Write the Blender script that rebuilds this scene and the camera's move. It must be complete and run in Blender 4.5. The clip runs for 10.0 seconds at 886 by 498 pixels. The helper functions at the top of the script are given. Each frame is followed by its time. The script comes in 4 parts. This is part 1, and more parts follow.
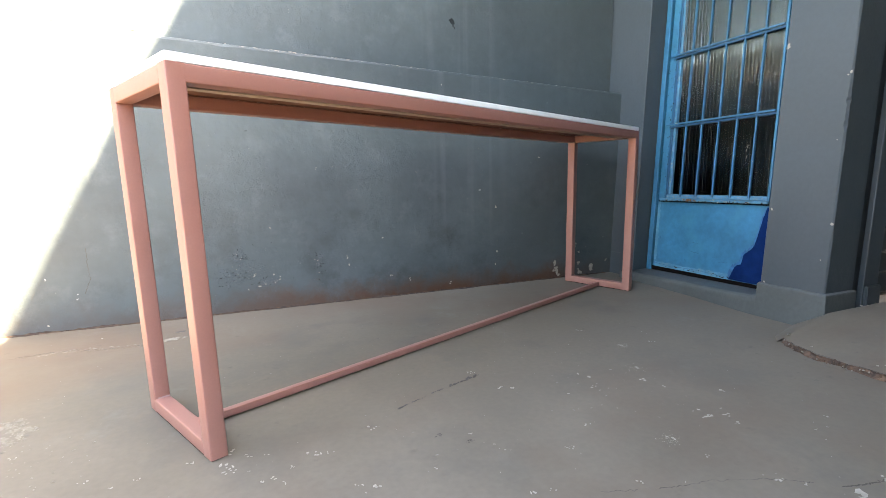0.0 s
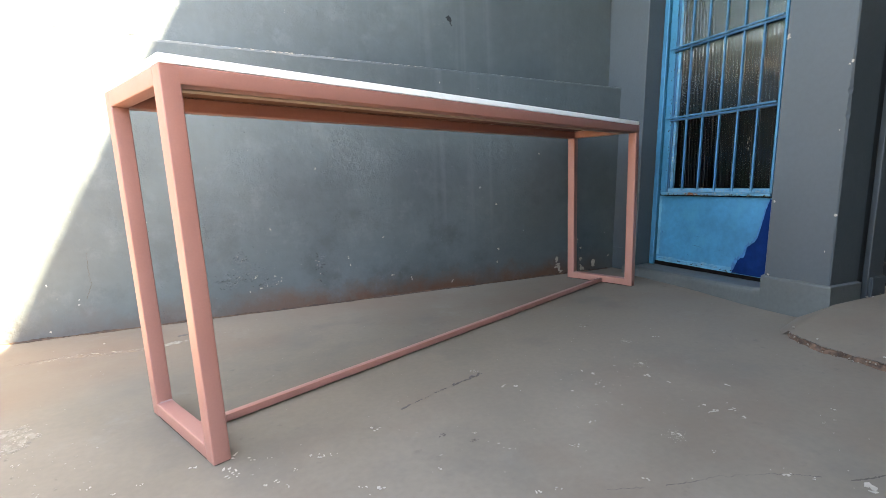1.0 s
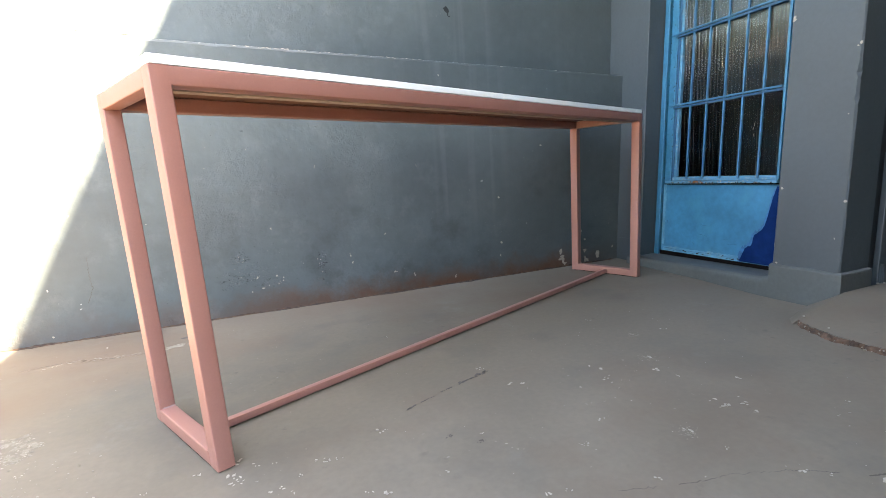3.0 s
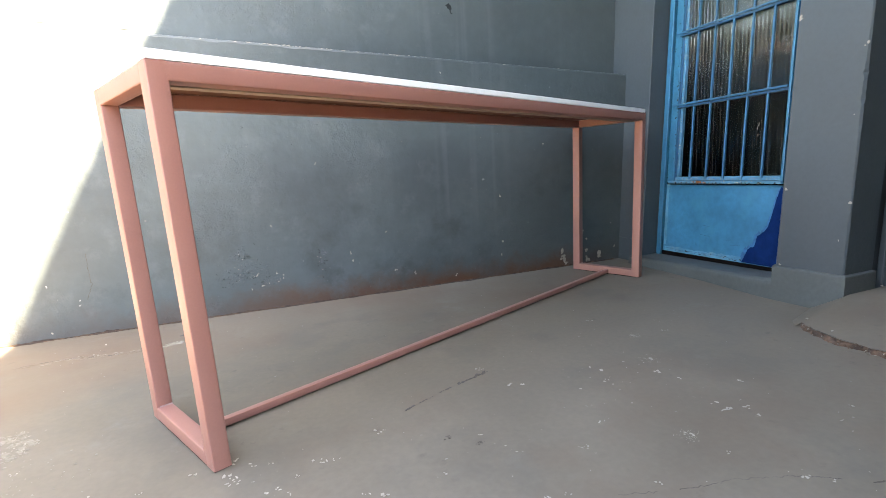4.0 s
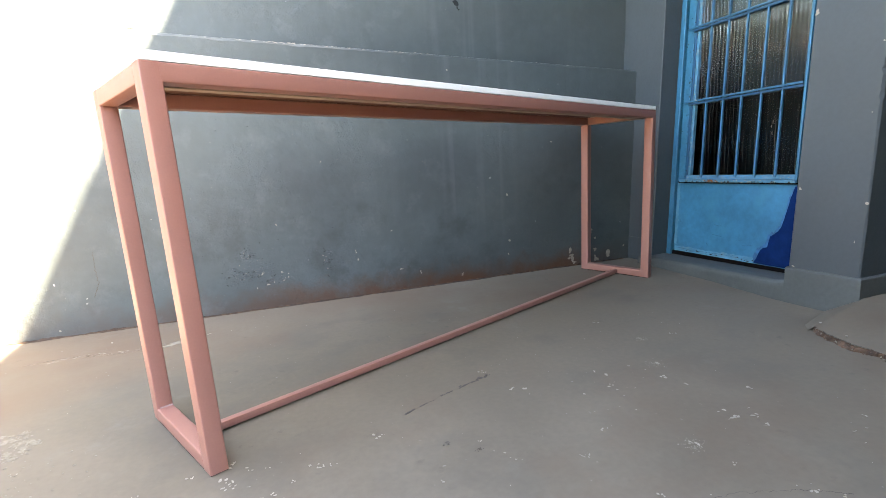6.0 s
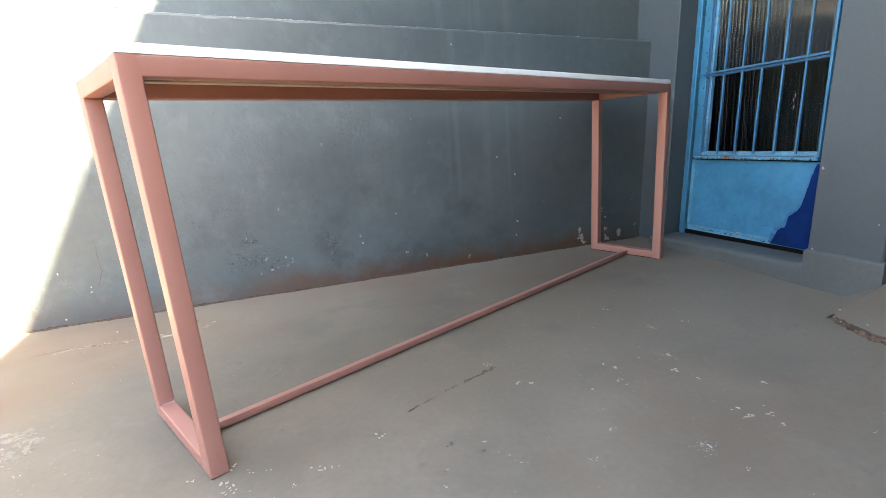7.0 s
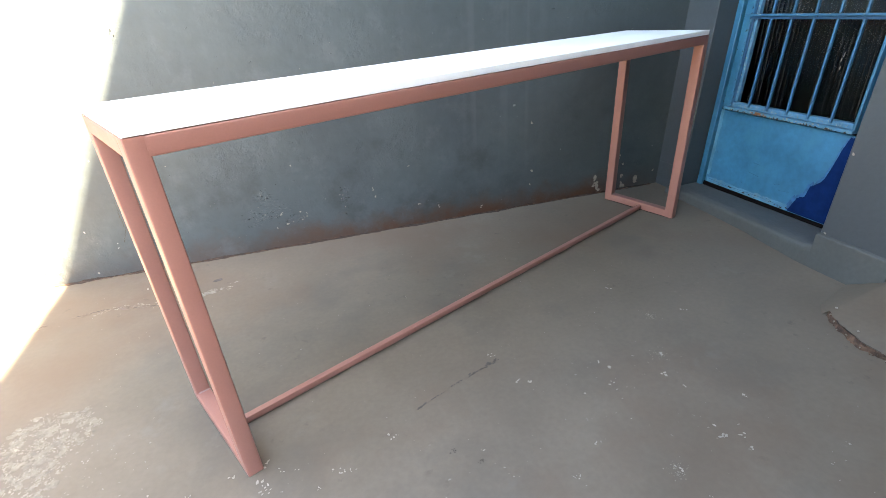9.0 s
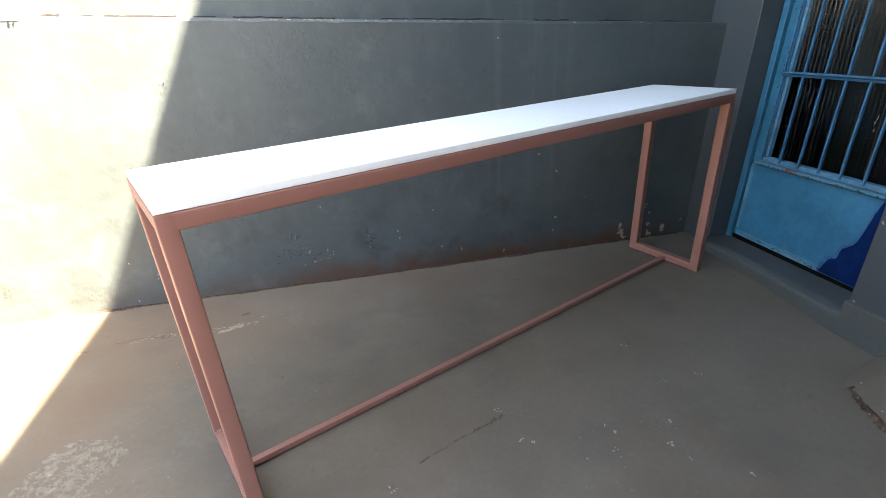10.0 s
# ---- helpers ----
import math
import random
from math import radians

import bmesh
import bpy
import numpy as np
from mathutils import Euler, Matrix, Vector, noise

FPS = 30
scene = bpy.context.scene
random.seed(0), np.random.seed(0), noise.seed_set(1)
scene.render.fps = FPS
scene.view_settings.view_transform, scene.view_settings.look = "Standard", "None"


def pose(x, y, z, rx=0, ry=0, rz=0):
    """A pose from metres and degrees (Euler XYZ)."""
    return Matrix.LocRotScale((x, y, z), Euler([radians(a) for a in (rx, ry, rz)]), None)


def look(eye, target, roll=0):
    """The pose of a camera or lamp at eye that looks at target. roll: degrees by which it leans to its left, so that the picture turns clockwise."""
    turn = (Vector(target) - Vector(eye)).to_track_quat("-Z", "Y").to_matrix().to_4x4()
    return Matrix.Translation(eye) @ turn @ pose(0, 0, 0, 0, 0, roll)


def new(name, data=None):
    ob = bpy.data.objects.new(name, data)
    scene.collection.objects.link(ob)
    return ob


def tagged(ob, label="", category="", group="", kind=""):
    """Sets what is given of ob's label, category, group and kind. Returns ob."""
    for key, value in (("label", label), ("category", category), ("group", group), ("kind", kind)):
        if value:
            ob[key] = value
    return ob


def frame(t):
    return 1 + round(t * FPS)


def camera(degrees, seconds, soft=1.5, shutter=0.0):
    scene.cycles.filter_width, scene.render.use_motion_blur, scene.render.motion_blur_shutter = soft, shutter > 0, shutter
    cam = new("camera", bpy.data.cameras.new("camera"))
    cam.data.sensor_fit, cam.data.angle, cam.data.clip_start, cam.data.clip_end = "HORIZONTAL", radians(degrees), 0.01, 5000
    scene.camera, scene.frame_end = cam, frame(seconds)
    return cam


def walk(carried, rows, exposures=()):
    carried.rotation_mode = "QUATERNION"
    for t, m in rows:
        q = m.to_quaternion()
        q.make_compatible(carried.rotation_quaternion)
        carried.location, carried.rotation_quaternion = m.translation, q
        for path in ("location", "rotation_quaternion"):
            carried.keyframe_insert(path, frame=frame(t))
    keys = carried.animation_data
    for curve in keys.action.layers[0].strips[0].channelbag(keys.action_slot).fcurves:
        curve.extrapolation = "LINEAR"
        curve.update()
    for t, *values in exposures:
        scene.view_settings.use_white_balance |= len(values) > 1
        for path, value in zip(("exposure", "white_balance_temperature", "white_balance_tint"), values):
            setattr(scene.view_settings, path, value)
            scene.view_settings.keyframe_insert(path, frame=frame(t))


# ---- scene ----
cam = camera(84.9, 10.0, soft=0.5)
PATH = [
    (0, (0.108, -1.102, 0.594), (0.849, 0.735, 0.319), -1.1),
    (0.5, (0.111, -1.099, 0.593), (0.851, 0.738, 0.315), -1.5),
    (1, (0.115, -1.095, 0.593), (0.848, 0.744, 0.312), -2.2),
    (1.5, (0.12, -1.094, 0.599), (0.845, 0.748, 0.312), -3.0),
    (2, (0.123, -1.086, 0.597), (0.843, 0.756, 0.303), -3.5),
    (2.5, (0.124, -1.078, 0.599), (0.843, 0.764, 0.296), -3.7),
    (4, (0.135, -1.061, 0.603), (0.847, 0.781, 0.285), -3.2),
    (4.5, (0.14, -1.058, 0.602), (0.843, 0.787, 0.283), -3.0),
    (5, (0.15, -1.057, 0.609), (0.844, 0.791, 0.291), -3.1),
    (6.5, (0.184, -1.032, 0.618), (0.83, 0.825, 0.255), -3.5),
    (7, (0.206, -1.001, 0.657), (0.824, 0.849, 0.214), -4.0),
    (7.5, (0.211, -0.988, 0.749), (0.804, 0.835, 0.179), -4.1),
    (8, (0.208, -0.973, 0.859), (0.757, 0.808, 0.135), -3.9),
    (8.5, (0.227, -0.956, 0.952), (0.74, 0.783, 0.109), -3.6),
    (9, (0.262, -0.933, 1.0), (0.75, 0.79, 0.109), -3.5),
    (9.5, (0.3, -0.928, 1.057), (0.74, 0.819, 0.19), -3.5),
    (10, (0.337, -0.955, 1.115), (0.697, 0.841, 0.312), -2.9),
]
walk(cam, [(t, look(eye, target, roll)) for t, eye, target, roll in PATH],
     [(0.0, 5.69, 9120, 13), (8.0, 5.69, 9120, 13), (9.0, 5.58, 9120, 13), (9.5, 5.47, 9120, 13), (10.0, 4.87, 9000, 13)])

# ---- light ----
SUN_DIR = Vector((0.542, -0.35, 1.0)).normalized()
world = bpy.data.worlds.new("world")
scene.world = world
world.use_nodes = True
wnt = world.node_tree
sky = wnt.nodes.new("ShaderNodeTexSky")
sky.sky_type = "NISHITA"
sky.sun_disc = False
sky.sun_elevation = math.asin(SUN_DIR.z)
sky.sun_rotation = math.atan2(SUN_DIR.x, SUN_DIR.y)
bg = wnt.nodes["Background"]
bg.inputs["Strength"].default_value = 0.066
wnt.links.new(sky.outputs["Color"], bg.inputs["Color"])
sun_data = bpy.data.lights.new("sun", "SUN")
sun_data.energy = 5.0
sun_data.angle = radians(0.9)
sun_data.color = (1.0, 0.955, 0.88)
sun = new("sun", sun_data)
sun.matrix_world = look(SUN_DIR * 20, (0, 0, 0))


# ---- materials ----
def material(name, colour, rough=0.6, metal=0.0, spread=0.12, scale=2.0, grain=0.06, grain_scale=60.0,
             bump=0.15, bump_scale=90.0, tint=None, tint_scale=3.0, tint_amount=0.0, coarse_bump=0.0, coarse_scale=6.0, spec=0.5):
    """A painted or mineral surface: cloudy variation, fine grain, relief, and patches of a second colour."""
    m = bpy.data.materials.new(name)
    m.use_nodes = True
    nt = m.node_tree
    n, l = nt.nodes, nt.links
    bsdf = n["Principled BSDF"]
    bsdf.inputs["Roughness"].default_value = rough
    bsdf.inputs["Metallic"].default_value = metal
    bsdf.inputs["Specular IOR Level"].default_value = spec
    coord = n.new("ShaderNodeTexCoord")

    def noise_tex(sc, detail=5.0, roughness=0.55, offset=0.0):
        mp = n.new("ShaderNodeMapping")
        mp.inputs["Location"].default_value = (offset, offset * 0.7, offset * 1.3)
        l.new(coord.outputs["Object"], mp.inputs["Vector"])
        t = n.new("ShaderNodeTexNoise")
        t.inputs["Scale"].default_value, t.inputs["Detail"].default_value = sc, detail
        t.inputs["Roughness"].default_value = roughness
        l.new(mp.outputs["Vector"], t.inputs["Vector"])
        return t

    def ramp(fac, lo, hi, a, b):
        r = n.new("ShaderNodeMapRange")
        r.inputs["From Min"].default_value, r.inputs["From Max"].default_value = lo, hi
        r.inputs["To Min"].default_value, r.inputs["To Max"].default_value = a, b
        l.new(fac, r.inputs["Value"])
        return r.outputs["Result"]

    def mul(a, b):
        k = n.new("ShaderNodeMath")
        k.operation = "MULTIPLY"
        l.new(a, k.inputs[0])
        if isinstance(b, (int, float)):
            k.inputs[1].default_value = b
        else:
            l.new(b, k.inputs[1])
        return k.outputs[0]

    def mix(fac, a, b):
        k = n.new("ShaderNodeMix")
        k.data_type = "RGBA"
        if isinstance(fac, (int, float)):
            k.inputs[0].default_value = fac
        else:
            l.new(fac, k.inputs[0])
        for sock, val in ((k.inputs[6], a), (k.inputs[7], b)):
            if isinstance(val, tuple):
                sock.default_value = (*val, 1.0)
            else:
                l.new(val, sock)
        return k.outputs[2]

    cloud, fine = noise_tex(scale), noise_tex(grain_scale, 3.0)
    value = mul(ramp(cloud.outputs["Fac"], 0.3, 0.7, 1 - spread, 1 + spread), ramp(fine.outputs["Fac"], 0.3, 0.7, 1 - grain, 1 + grain))
    base = n.new("ShaderNodeVectorMath")
    base.operation = "SCALE"
    base.inputs[0].default_value = colour
    l.new(value, base.inputs["Scale"])
    out = base.outputs[0]
    if tint:
        patch = noise_tex(tint_scale, 6.0, 0.62, 7.3)
        out = mix(ramp(patch.outputs["Fac"], 0.52, 0.72, 0.0, tint_amount), out, tint)
    l.new(out, bsdf.inputs["Base Color"])
    rv = ramp(cloud.outputs["Fac"], 0.3, 0.7, rough - 0.08, min(1.0, rough + 0.08))
    l.new(rv, bsdf.inputs["Roughness"])
    b1 = n.new("ShaderNodeBump")
    b1.inputs["Strength"].default_value, b1.inputs["Distance"].default_value = bump, 0.004
    bt = noise_tex(bump_scale, 4.0, 0.6, 2.1)
    l.new(bt.outputs["Fac"], b1.inputs["Height"])
    if coarse_bump:
        b2 = n.new("ShaderNodeBump")
        b2.inputs["Strength"].default_value, b2.inputs["Distance"].default_value = coarse_bump, 0.02
        ct = noise_tex(coarse_scale, 4.0, 0.55, 5.5)
        l.new(ct.outputs["Fac"], b2.inputs["Height"])
        l.new(b2.outputs["Normal"], b1.inputs["Normal"])
    l.new(b1.outputs["Normal"], bsdf.inputs["Normal"])
    return m, nt, coord, noise_tex, ramp, mul, mix, out, bsdf


WALL_GREY = (0.049, 0.0642, 0.0672)
wall_kit = material("grey_wall_paint", WALL_GREY, 0.5, spread=0.14, scale=2.6, grain=0.05, grain_scale=21, bump=0.07, bump_scale=42,
                    coarse_bump=0.2, coarse_scale=9.0, tint=(0.034, 0.0445, 0.0495), tint_scale=2.7, tint_amount=0.6)


def add_wall_wear(kit):
    """Rain streaks, splashed red earth at the foot, scraped patches of relief."""
    m, nt, coord, noise_tex, ramp, mul, mix, out, bsdf = kit
    n, l = nt.nodes, nt.links
    sep = n.new("ShaderNodeSeparateXYZ")
    l.new(coord.outputs["Object"], sep.inputs[0])
    # pale vertical streaks
    mp = n.new("ShaderNodeMapping")
    mp.inputs["Scale"].default_value = (16.0, 1.0, 0.3)
    l.new(coord.outputs["Object"], mp.inputs["Vector"])
    st = n.new("ShaderNodeTexNoise")
    st.inputs["Scale"].default_value, st.inputs["Detail"].default_value = 1.0, 2.0
    l.new(mp.outputs["Vector"], st.inputs["Vector"])
    left = ramp(sep.outputs["X"], 0.95, 1.18, 0.12, 1)
    right = ramp(sep.outputs["X"], 1.34, 1.5, 1, 0.12)
    high = ramp(sep.outputs["Z"], 0.15, 0.5, 0, 1)
    streak = mul(mul(mul(ramp(st.outputs["Fac"], 0.5, 0.72, 0, 0.42), left), right), high)
    c = mix(streak, out, (0.129, 0.142, 0.149))
    # earth splash
    en = noise_tex(5.5, 8.0, 0.72, 3.0)
    lift = n.new("ShaderNodeMath")
    lift.operation = "MULTIPLY_ADD"
    l.new(en.outputs["Fac"], lift.inputs[0])
    lift.inputs[1].default_value = -0.36
    l.new(sep.outputs["Z"], lift.inputs[2])
    earth = ramp(lift.outputs[0], -0.175, -0.06, 1.0, 0.0)
    ex = mul(ramp(sep.outputs["X"], -0.9, 0.6, 0.15, 1), ramp(sep.outputs["X"], 1.8, 2.2, 1, 0.25))
    c = mix(mul(earth, ex), c, (0.064, 0.025, 0.0115))
    # small scabs where the paint has gone
    sp = noise_tex(34.0, 2.0, 0.5, 9.0)
    rg = noise_tex(2.4, 3.0, 0.5, 11.0)
    low = ramp(sep.outputs["Z"], 0.25, 0.7, 1, 0.25)
    scab = mul(mul(ramp(sp.outputs["Fac"], 0.77, 0.8, 0, 0.6), ramp(rg.outputs["Fac"], 0.45, 0.6, 0, 1)), low)
    c = mix(scab, c, (0.45, 0.45, 0.44))
    # damp, darker patches and rubbed paler ones
    damp, rub = noise_tex(3.1, 7.0, 0.68, 15.0), noise_tex(6.5, 7.0, 0.7, 19.0)
    dampness = mul(ramp(damp.outputs["Fac"], 0.53, 0.66, 0.0, 0.55), ramp(sep.outputs["Z"], 0.75, 0.35, 0.15, 1.0))
    c = mix(dampness, c, (0.022, 0.028, 0.031))
    c = mix(mul(ramp(rub.outputs["Fac"], 0.54, 0.72, 0.0, 0.5), ramp(sep.outputs["X"], 0.9, 1.6, 1.0, 0.4)), c, (0.09, 0.104, 0.1065))
    l.new(c, bsdf.inputs["Base Color"])
    # blistered relief, thickest near the old leak and low on the wall
    where = noise_tex(2.7, 5.0, 0.65, 27.0)
    column = mul(ramp(sep.outputs["X"], -0.5, -0.2, 0.0, 1.0), ramp(sep.outputs["X"], 0.5, 1.0, 1.0, 0.35))
    foot = ramp(sep.outputs["Z"], 0.12, 0.5, 1.0, 0.0)
    add_up = n.new("ShaderNodeMath")
    add_up.operation = "ADD"
    l.new(column, add_up.inputs[0])
    l.new(foot, add_up.inputs[1])
    mask = mul(ramp(where.outputs["Fac"], 0.46, 0.64, 0.0, 1.0), add_up.outputs[0])
    lump = noise_tex(30.0, 6.0, 0.72, 33.0)
    height = mul(ramp(lump.outputs["Fac"], 0.46, 0.6, 0.0, 1.0), mask)
    b3 = n.new("ShaderNodeBump")
    b3.inputs["Strength"].default_value, b3.inputs["Distance"].default_value = 0.36, 0.005
    l.new(height, b3.inputs["Height"])
    l.new(bsdf.inputs["Normal"].links[0].from_socket, b3.inputs["Normal"])
    l.new(b3.outputs["Normal"], bsdf.inputs["Normal"])


add_wall_wear(wall_kit)
M_WALL = wall_kit[0]
M_PLASTER = material("grey_smooth_plaster", (0.0406, 0.0526, 0.0592), 0.52, spread=0.1, scale=2.0, grain=0.05, bump=0.15, coarse_bump=0.2)[0]
M_CEMENT = material("worn_grey_cement", (0.058, 0.0655, 0.064), 0.6, spread=0.14, scale=4, grain=0.08, bump=0.2, coarse_bump=0.15, tint=(0.074, 0.0745, 0.069), tint_scale=9, tint_amount=0.5)[0]
floor_kit = material("worn_painted_cement", (0.1275, 0.1055, 0.081), 0.68, spread=0.13, scale=3.4, grain=0.05, grain_scale=60, bump=0.02, bump_scale=120, spec=0.28,
                   tint=(0.086, 0.0782, 0.0662), tint_scale=2.4, tint_amount=0.75, coarse_bump=0.05, coarse_scale=4)


def add_floor_wear(kit):
    """Reddish earth film, chalky scuffs and grime spots."""
    m, nt, coord, noise_tex, ramp, mul, mix, out, bsdf = kit
    n, l = nt.nodes, nt.links
    red = noise_tex(1.1, 5.0, 0.6, 21.0)
    c = mix(ramp(red.outputs["Fac"], 0.48, 0.66, 0.0, 0.75), out, (0.115, 0.0795, 0.0566))
    pale, where = noise_tex(9.0, 6.0, 0.7, 31.0), noise_tex(1.6, 2.0, 0.5, 35.0)
    c = mix(mul(ramp(pale.outputs["Fac"], 0.56, 0.74, 0.0, 0.45), ramp(where.outputs["Fac"], 0.48, 0.62, 0.0, 1.0)), c, (0.157, 0.147, 0.13))
    grime, gw = noise_tex(26.0, 4.0, 0.6, 41.0), noise_tex(3.0, 2.0, 0.5, 45.0)
    c = mix(mul(ramp(grime.outputs["Fac"], 0.62, 0.76, 0.0, 0.4), ramp(gw.outputs["Fac"], 0.46, 0.6, 0.0, 1.0)), c, (0.0439, 0.0376, 0.0316))
    chips, cw = noise_tex(60.0, 2.0, 0.5, 51.0), noise_tex(4.0, 2.0, 0.5, 55.0)
    c = mix(mul(ramp(chips.outputs["Fac"], 0.71, 0.76, 0.0, 0.7), ramp(cw.outputs["Fac"], 0.52, 0.6, 0.0, 1.0)), c, (0.219, 0.205, 0.182))
    l.new(c, bsdf.inputs["Base Color"])


add_floor_wear(floor_kit)
M_FLOOR = floor_kit[0]
M_FLECK = material("bare_white_fleck", (0.28, 0.25, 0.212), 0.8, spread=0.25, scale=30)[0]
M_WORN = material("worn_pale_cement", (0.198, 0.176, 0.143), 0.85, spread=0.3, scale=45, grain=0.15)[0]
M_RUBBED = material("rubbed_cement", (0.158, 0.137, 0.108), 0.85, spread=0.2, scale=30, grain=0.15)[0]
M_SCUFF = material("dark_scuff", (0.064, 0.057, 0.05), 0.8, spread=0.3, scale=40)[0]
M_CRACK = material("crack_dirt", (0.022, 0.018, 0.015), 0.95, spread=0.3, scale=20)[0]
M_HAIRLINE = material("floor_hairline", (0.06, 0.05, 0.042), 0.95, spread=0.3, scale=20)[0]
# one dark grey for the hole, the scratches and painted relief shadow
M_MARK_SHADOW = material("dark_grey_mark_and_shadow", (0.016, 0.019, 0.021), 0.85, spread=0.4, scale=50, spec=0.2)[0]
M_EARTH = material("broken_earth_edge", (0.088, 0.05, 0.033), 0.95, spread=0.6, scale=40, grain=0.4, bump=0.9, bump_scale=60, tint=(0.016, 0.009, 0.006), tint_scale=30, tint_amount=1.0)[0]
M_SOIL = material("damp_brown_soil", (0.04, 0.023, 0.015), 0.95, spread=0.5, scale=25, grain=0.3, bump=0.8, bump_scale=70, tint=(0.012, 0.008, 0.006), tint_scale=12, tint_amount=0.8)[0]
M_PINK = material("rose_steel_paint", (0.26, 0.114, 0.09), 0.48, spread=0.05, scale=5, grain=0.03, grain_scale=220, bump=0.05, bump_scale=260)[0]
M_WELD = material("pale_weld_paint", (0.307, 0.198, 0.183), 0.5, spread=0.15, scale=90, bump=0.4)[0]
# near-black for foot rubber and for shade painted into the door's gaps
M_RUBBER_GAP = material("rubber_and_gap_black", (0.004, 0.003, 0.003), 0.9, spread=0.2, scale=30, spec=0.08)[0]
# pale colour stands for floor light on the board's underside
M_LIT_STRIP = material("pale_lit_strip", (0.3, 0.235, 0.19), 0.75, spread=0.12, scale=8, grain=0.1, grain_scale=120)[0]
M_TOP = material("white_laminate", (0.79, 0.825, 0.82), 0.45, spread=0.02, scale=4, grain=0.015, bump=0.02)[0]
# red-brown holds the shade and pink bounce under the tabletop
M_UNDERSIDE_SHADE = material("shaded_board_underside", (0.12, 0.043, 0.022), 0.8, spread=0.1, scale=6, grain=0.1, grain_scale=150)[0]
M_BLUE = material("blue_door_enamel", (0.008, 0.13, 0.232), 0.48, spread=0.2, scale=6, grain=0.1, grain_scale=40, bump=0.3, bump_scale=40,
                  tint=(0.02, 0.175, 0.255), tint_scale=7, tint_amount=0.6)[0]
M_PALEBLUE = material("light_blue_frame_enamel", (0.0075, 0.116, 0.2), 0.45, spread=0.18, scale=6, grain=0.1, grain_scale=50, bump=0.25, bump_scale=45, tint=(0.008, 0.085, 0.165), tint_scale=9, tint_amount=0.7)[0]
M_BARBLUE = material("worn_bar_enamel", (0.006, 0.092, 0.172), 0.5, spread=0.25, scale=14, grain=0.15, grain_scale=60, tint=(0.03, 0.14, 0.22), tint_scale=35, tint_amount=0.6)[0]
# blue darkened to carry the shade of recessed edges; panel scratches share it
M_SHADE_SCRATCH_BLUE = material("shade_and_scratch_blue", (0.004, 0.06, 0.13), 0.45, spread=0.2, scale=9, grain=0.1, grain_scale=50)[0]
M_NAVY = material("dark_blue_fresh_paint", (0.0001, 0.015, 0.072), 0.55, spread=0.25, scale=12, spec=0.05)[0]
M_THINCOAT = material("thin_dark_blue_coat", (0.006, 0.085, 0.205), 0.5, spread=0.35, scale=26, grain=0.2, grain_scale=70)[0]
M_CHIPPED = material("chipped_blue_and_rust", (0.03, 0.155, 0.245), 0.55, spread=0.25, scale=14, tint=(0.15, 0.225, 0.27), tint_scale=30, tint_amount=0.8, bump=0.6, bump_scale=60)[0]
M_PEELED = material("faded_peeled_blue", (0.0412, 0.185, 0.282), 0.6, spread=0.25, scale=18, tint=(0.138, 0.226, 0.254), tint_scale=30, tint_amount=0.7)[0]
M_GLINT_GRIME = material("glass_glint_grime", (0.045, 0.045, 0.038), 0.9, spread=0.4, scale=25)[0]
M_RUST = material("rust", (0.2, 0.062, 0.018), 0.9, spread=0.4, scale=30)[0]
M_BLACK = material("black_steel", (0.00634, 0.00686, 0.00792), 0.5, spread=0.2, scale=8)[0]
# near-black colour stands for the lack of light indoors
M_ROOM_SHADE = material("painted_room_shade", (0.00634, 0.00634, 0.00634), 0.9)[0]
# kept dark so the added roof sends little bounce into the corner
M_ROOF = material("unseen_roof_underside", (0.07, 0.068, 0.065), 0.8)[0]
# dark on purpose: the added yard wall must reflect and bounce little
M_YARD = material("unseen_screen_dark", (0.03, 0.031, 0.029), 0.8, coarse_bump=0.3)[0]


def glass_material():
    m = bpy.data.materials.new("ribbed_glass")
    m.use_nodes = True
    b = m.node_tree.nodes["Principled BSDF"]
    b.inputs["Base Color"].default_value = (0.8, 0.86, 0.85, 1)
    b.inputs["Roughness"].default_value = 0.08
    b.inputs["Transmission Weight"].default_value = 1.0
    b.inputs["IOR"].default_value = 1.5
    return m


M_GLASS = glass_material()


# lets daylight through an added sheet, so the upper glass looks pale
def backlight_material():
    m = bpy.data.materials.new("backlight_sheet")
    m.use_nodes = True
    nt = m.node_tree
    t = nt.nodes.new("ShaderNodeBsdfTranslucent")
    t.inputs["Color"].default_value = (0.034, 0.045, 0.045, 1)
    nt.links.new(t.outputs[0], nt.nodes["Material Output"].inputs["Surface"])
    return m


M_BACKLIGHT = backlight_material()


# ---- mesh helpers ----
def part(name, bm, mat, parent=None, label="", smooth=False):
    me = bpy.data.meshes.new(name)
    bm.normal_update()
    bm.to_mesh(me)
    bm.free()
    me.materials.append(mat)
    if smooth:
        me.polygons.foreach_set("use_smooth", [True] * len(me.polygons))
    ob = new(name, me)
    if parent:
        ob.parent = parent
    if label:
        ob["label"] = label
    return ob


def box(x0, y0, z0, x1, y1, z1, bevel=0.0, seg=2):
    bm = bmesh.new()
    bmesh.ops.create_cube(bm, size=1.0)
    for v in bm.verts:
        v.co = Vector((x0 + (v.co.x + 0.5) * (x1 - x0), y0 + (v.co.y + 0.5) * (y1 - y0), z0 + (v.co.z + 0.5) * (z1 - z0)))
    if bevel:
        bmesh.ops.bevel(bm, geom=bm.edges[:], offset=bevel, segments=seg, affect="EDGES", profile=0.5)
    return bm


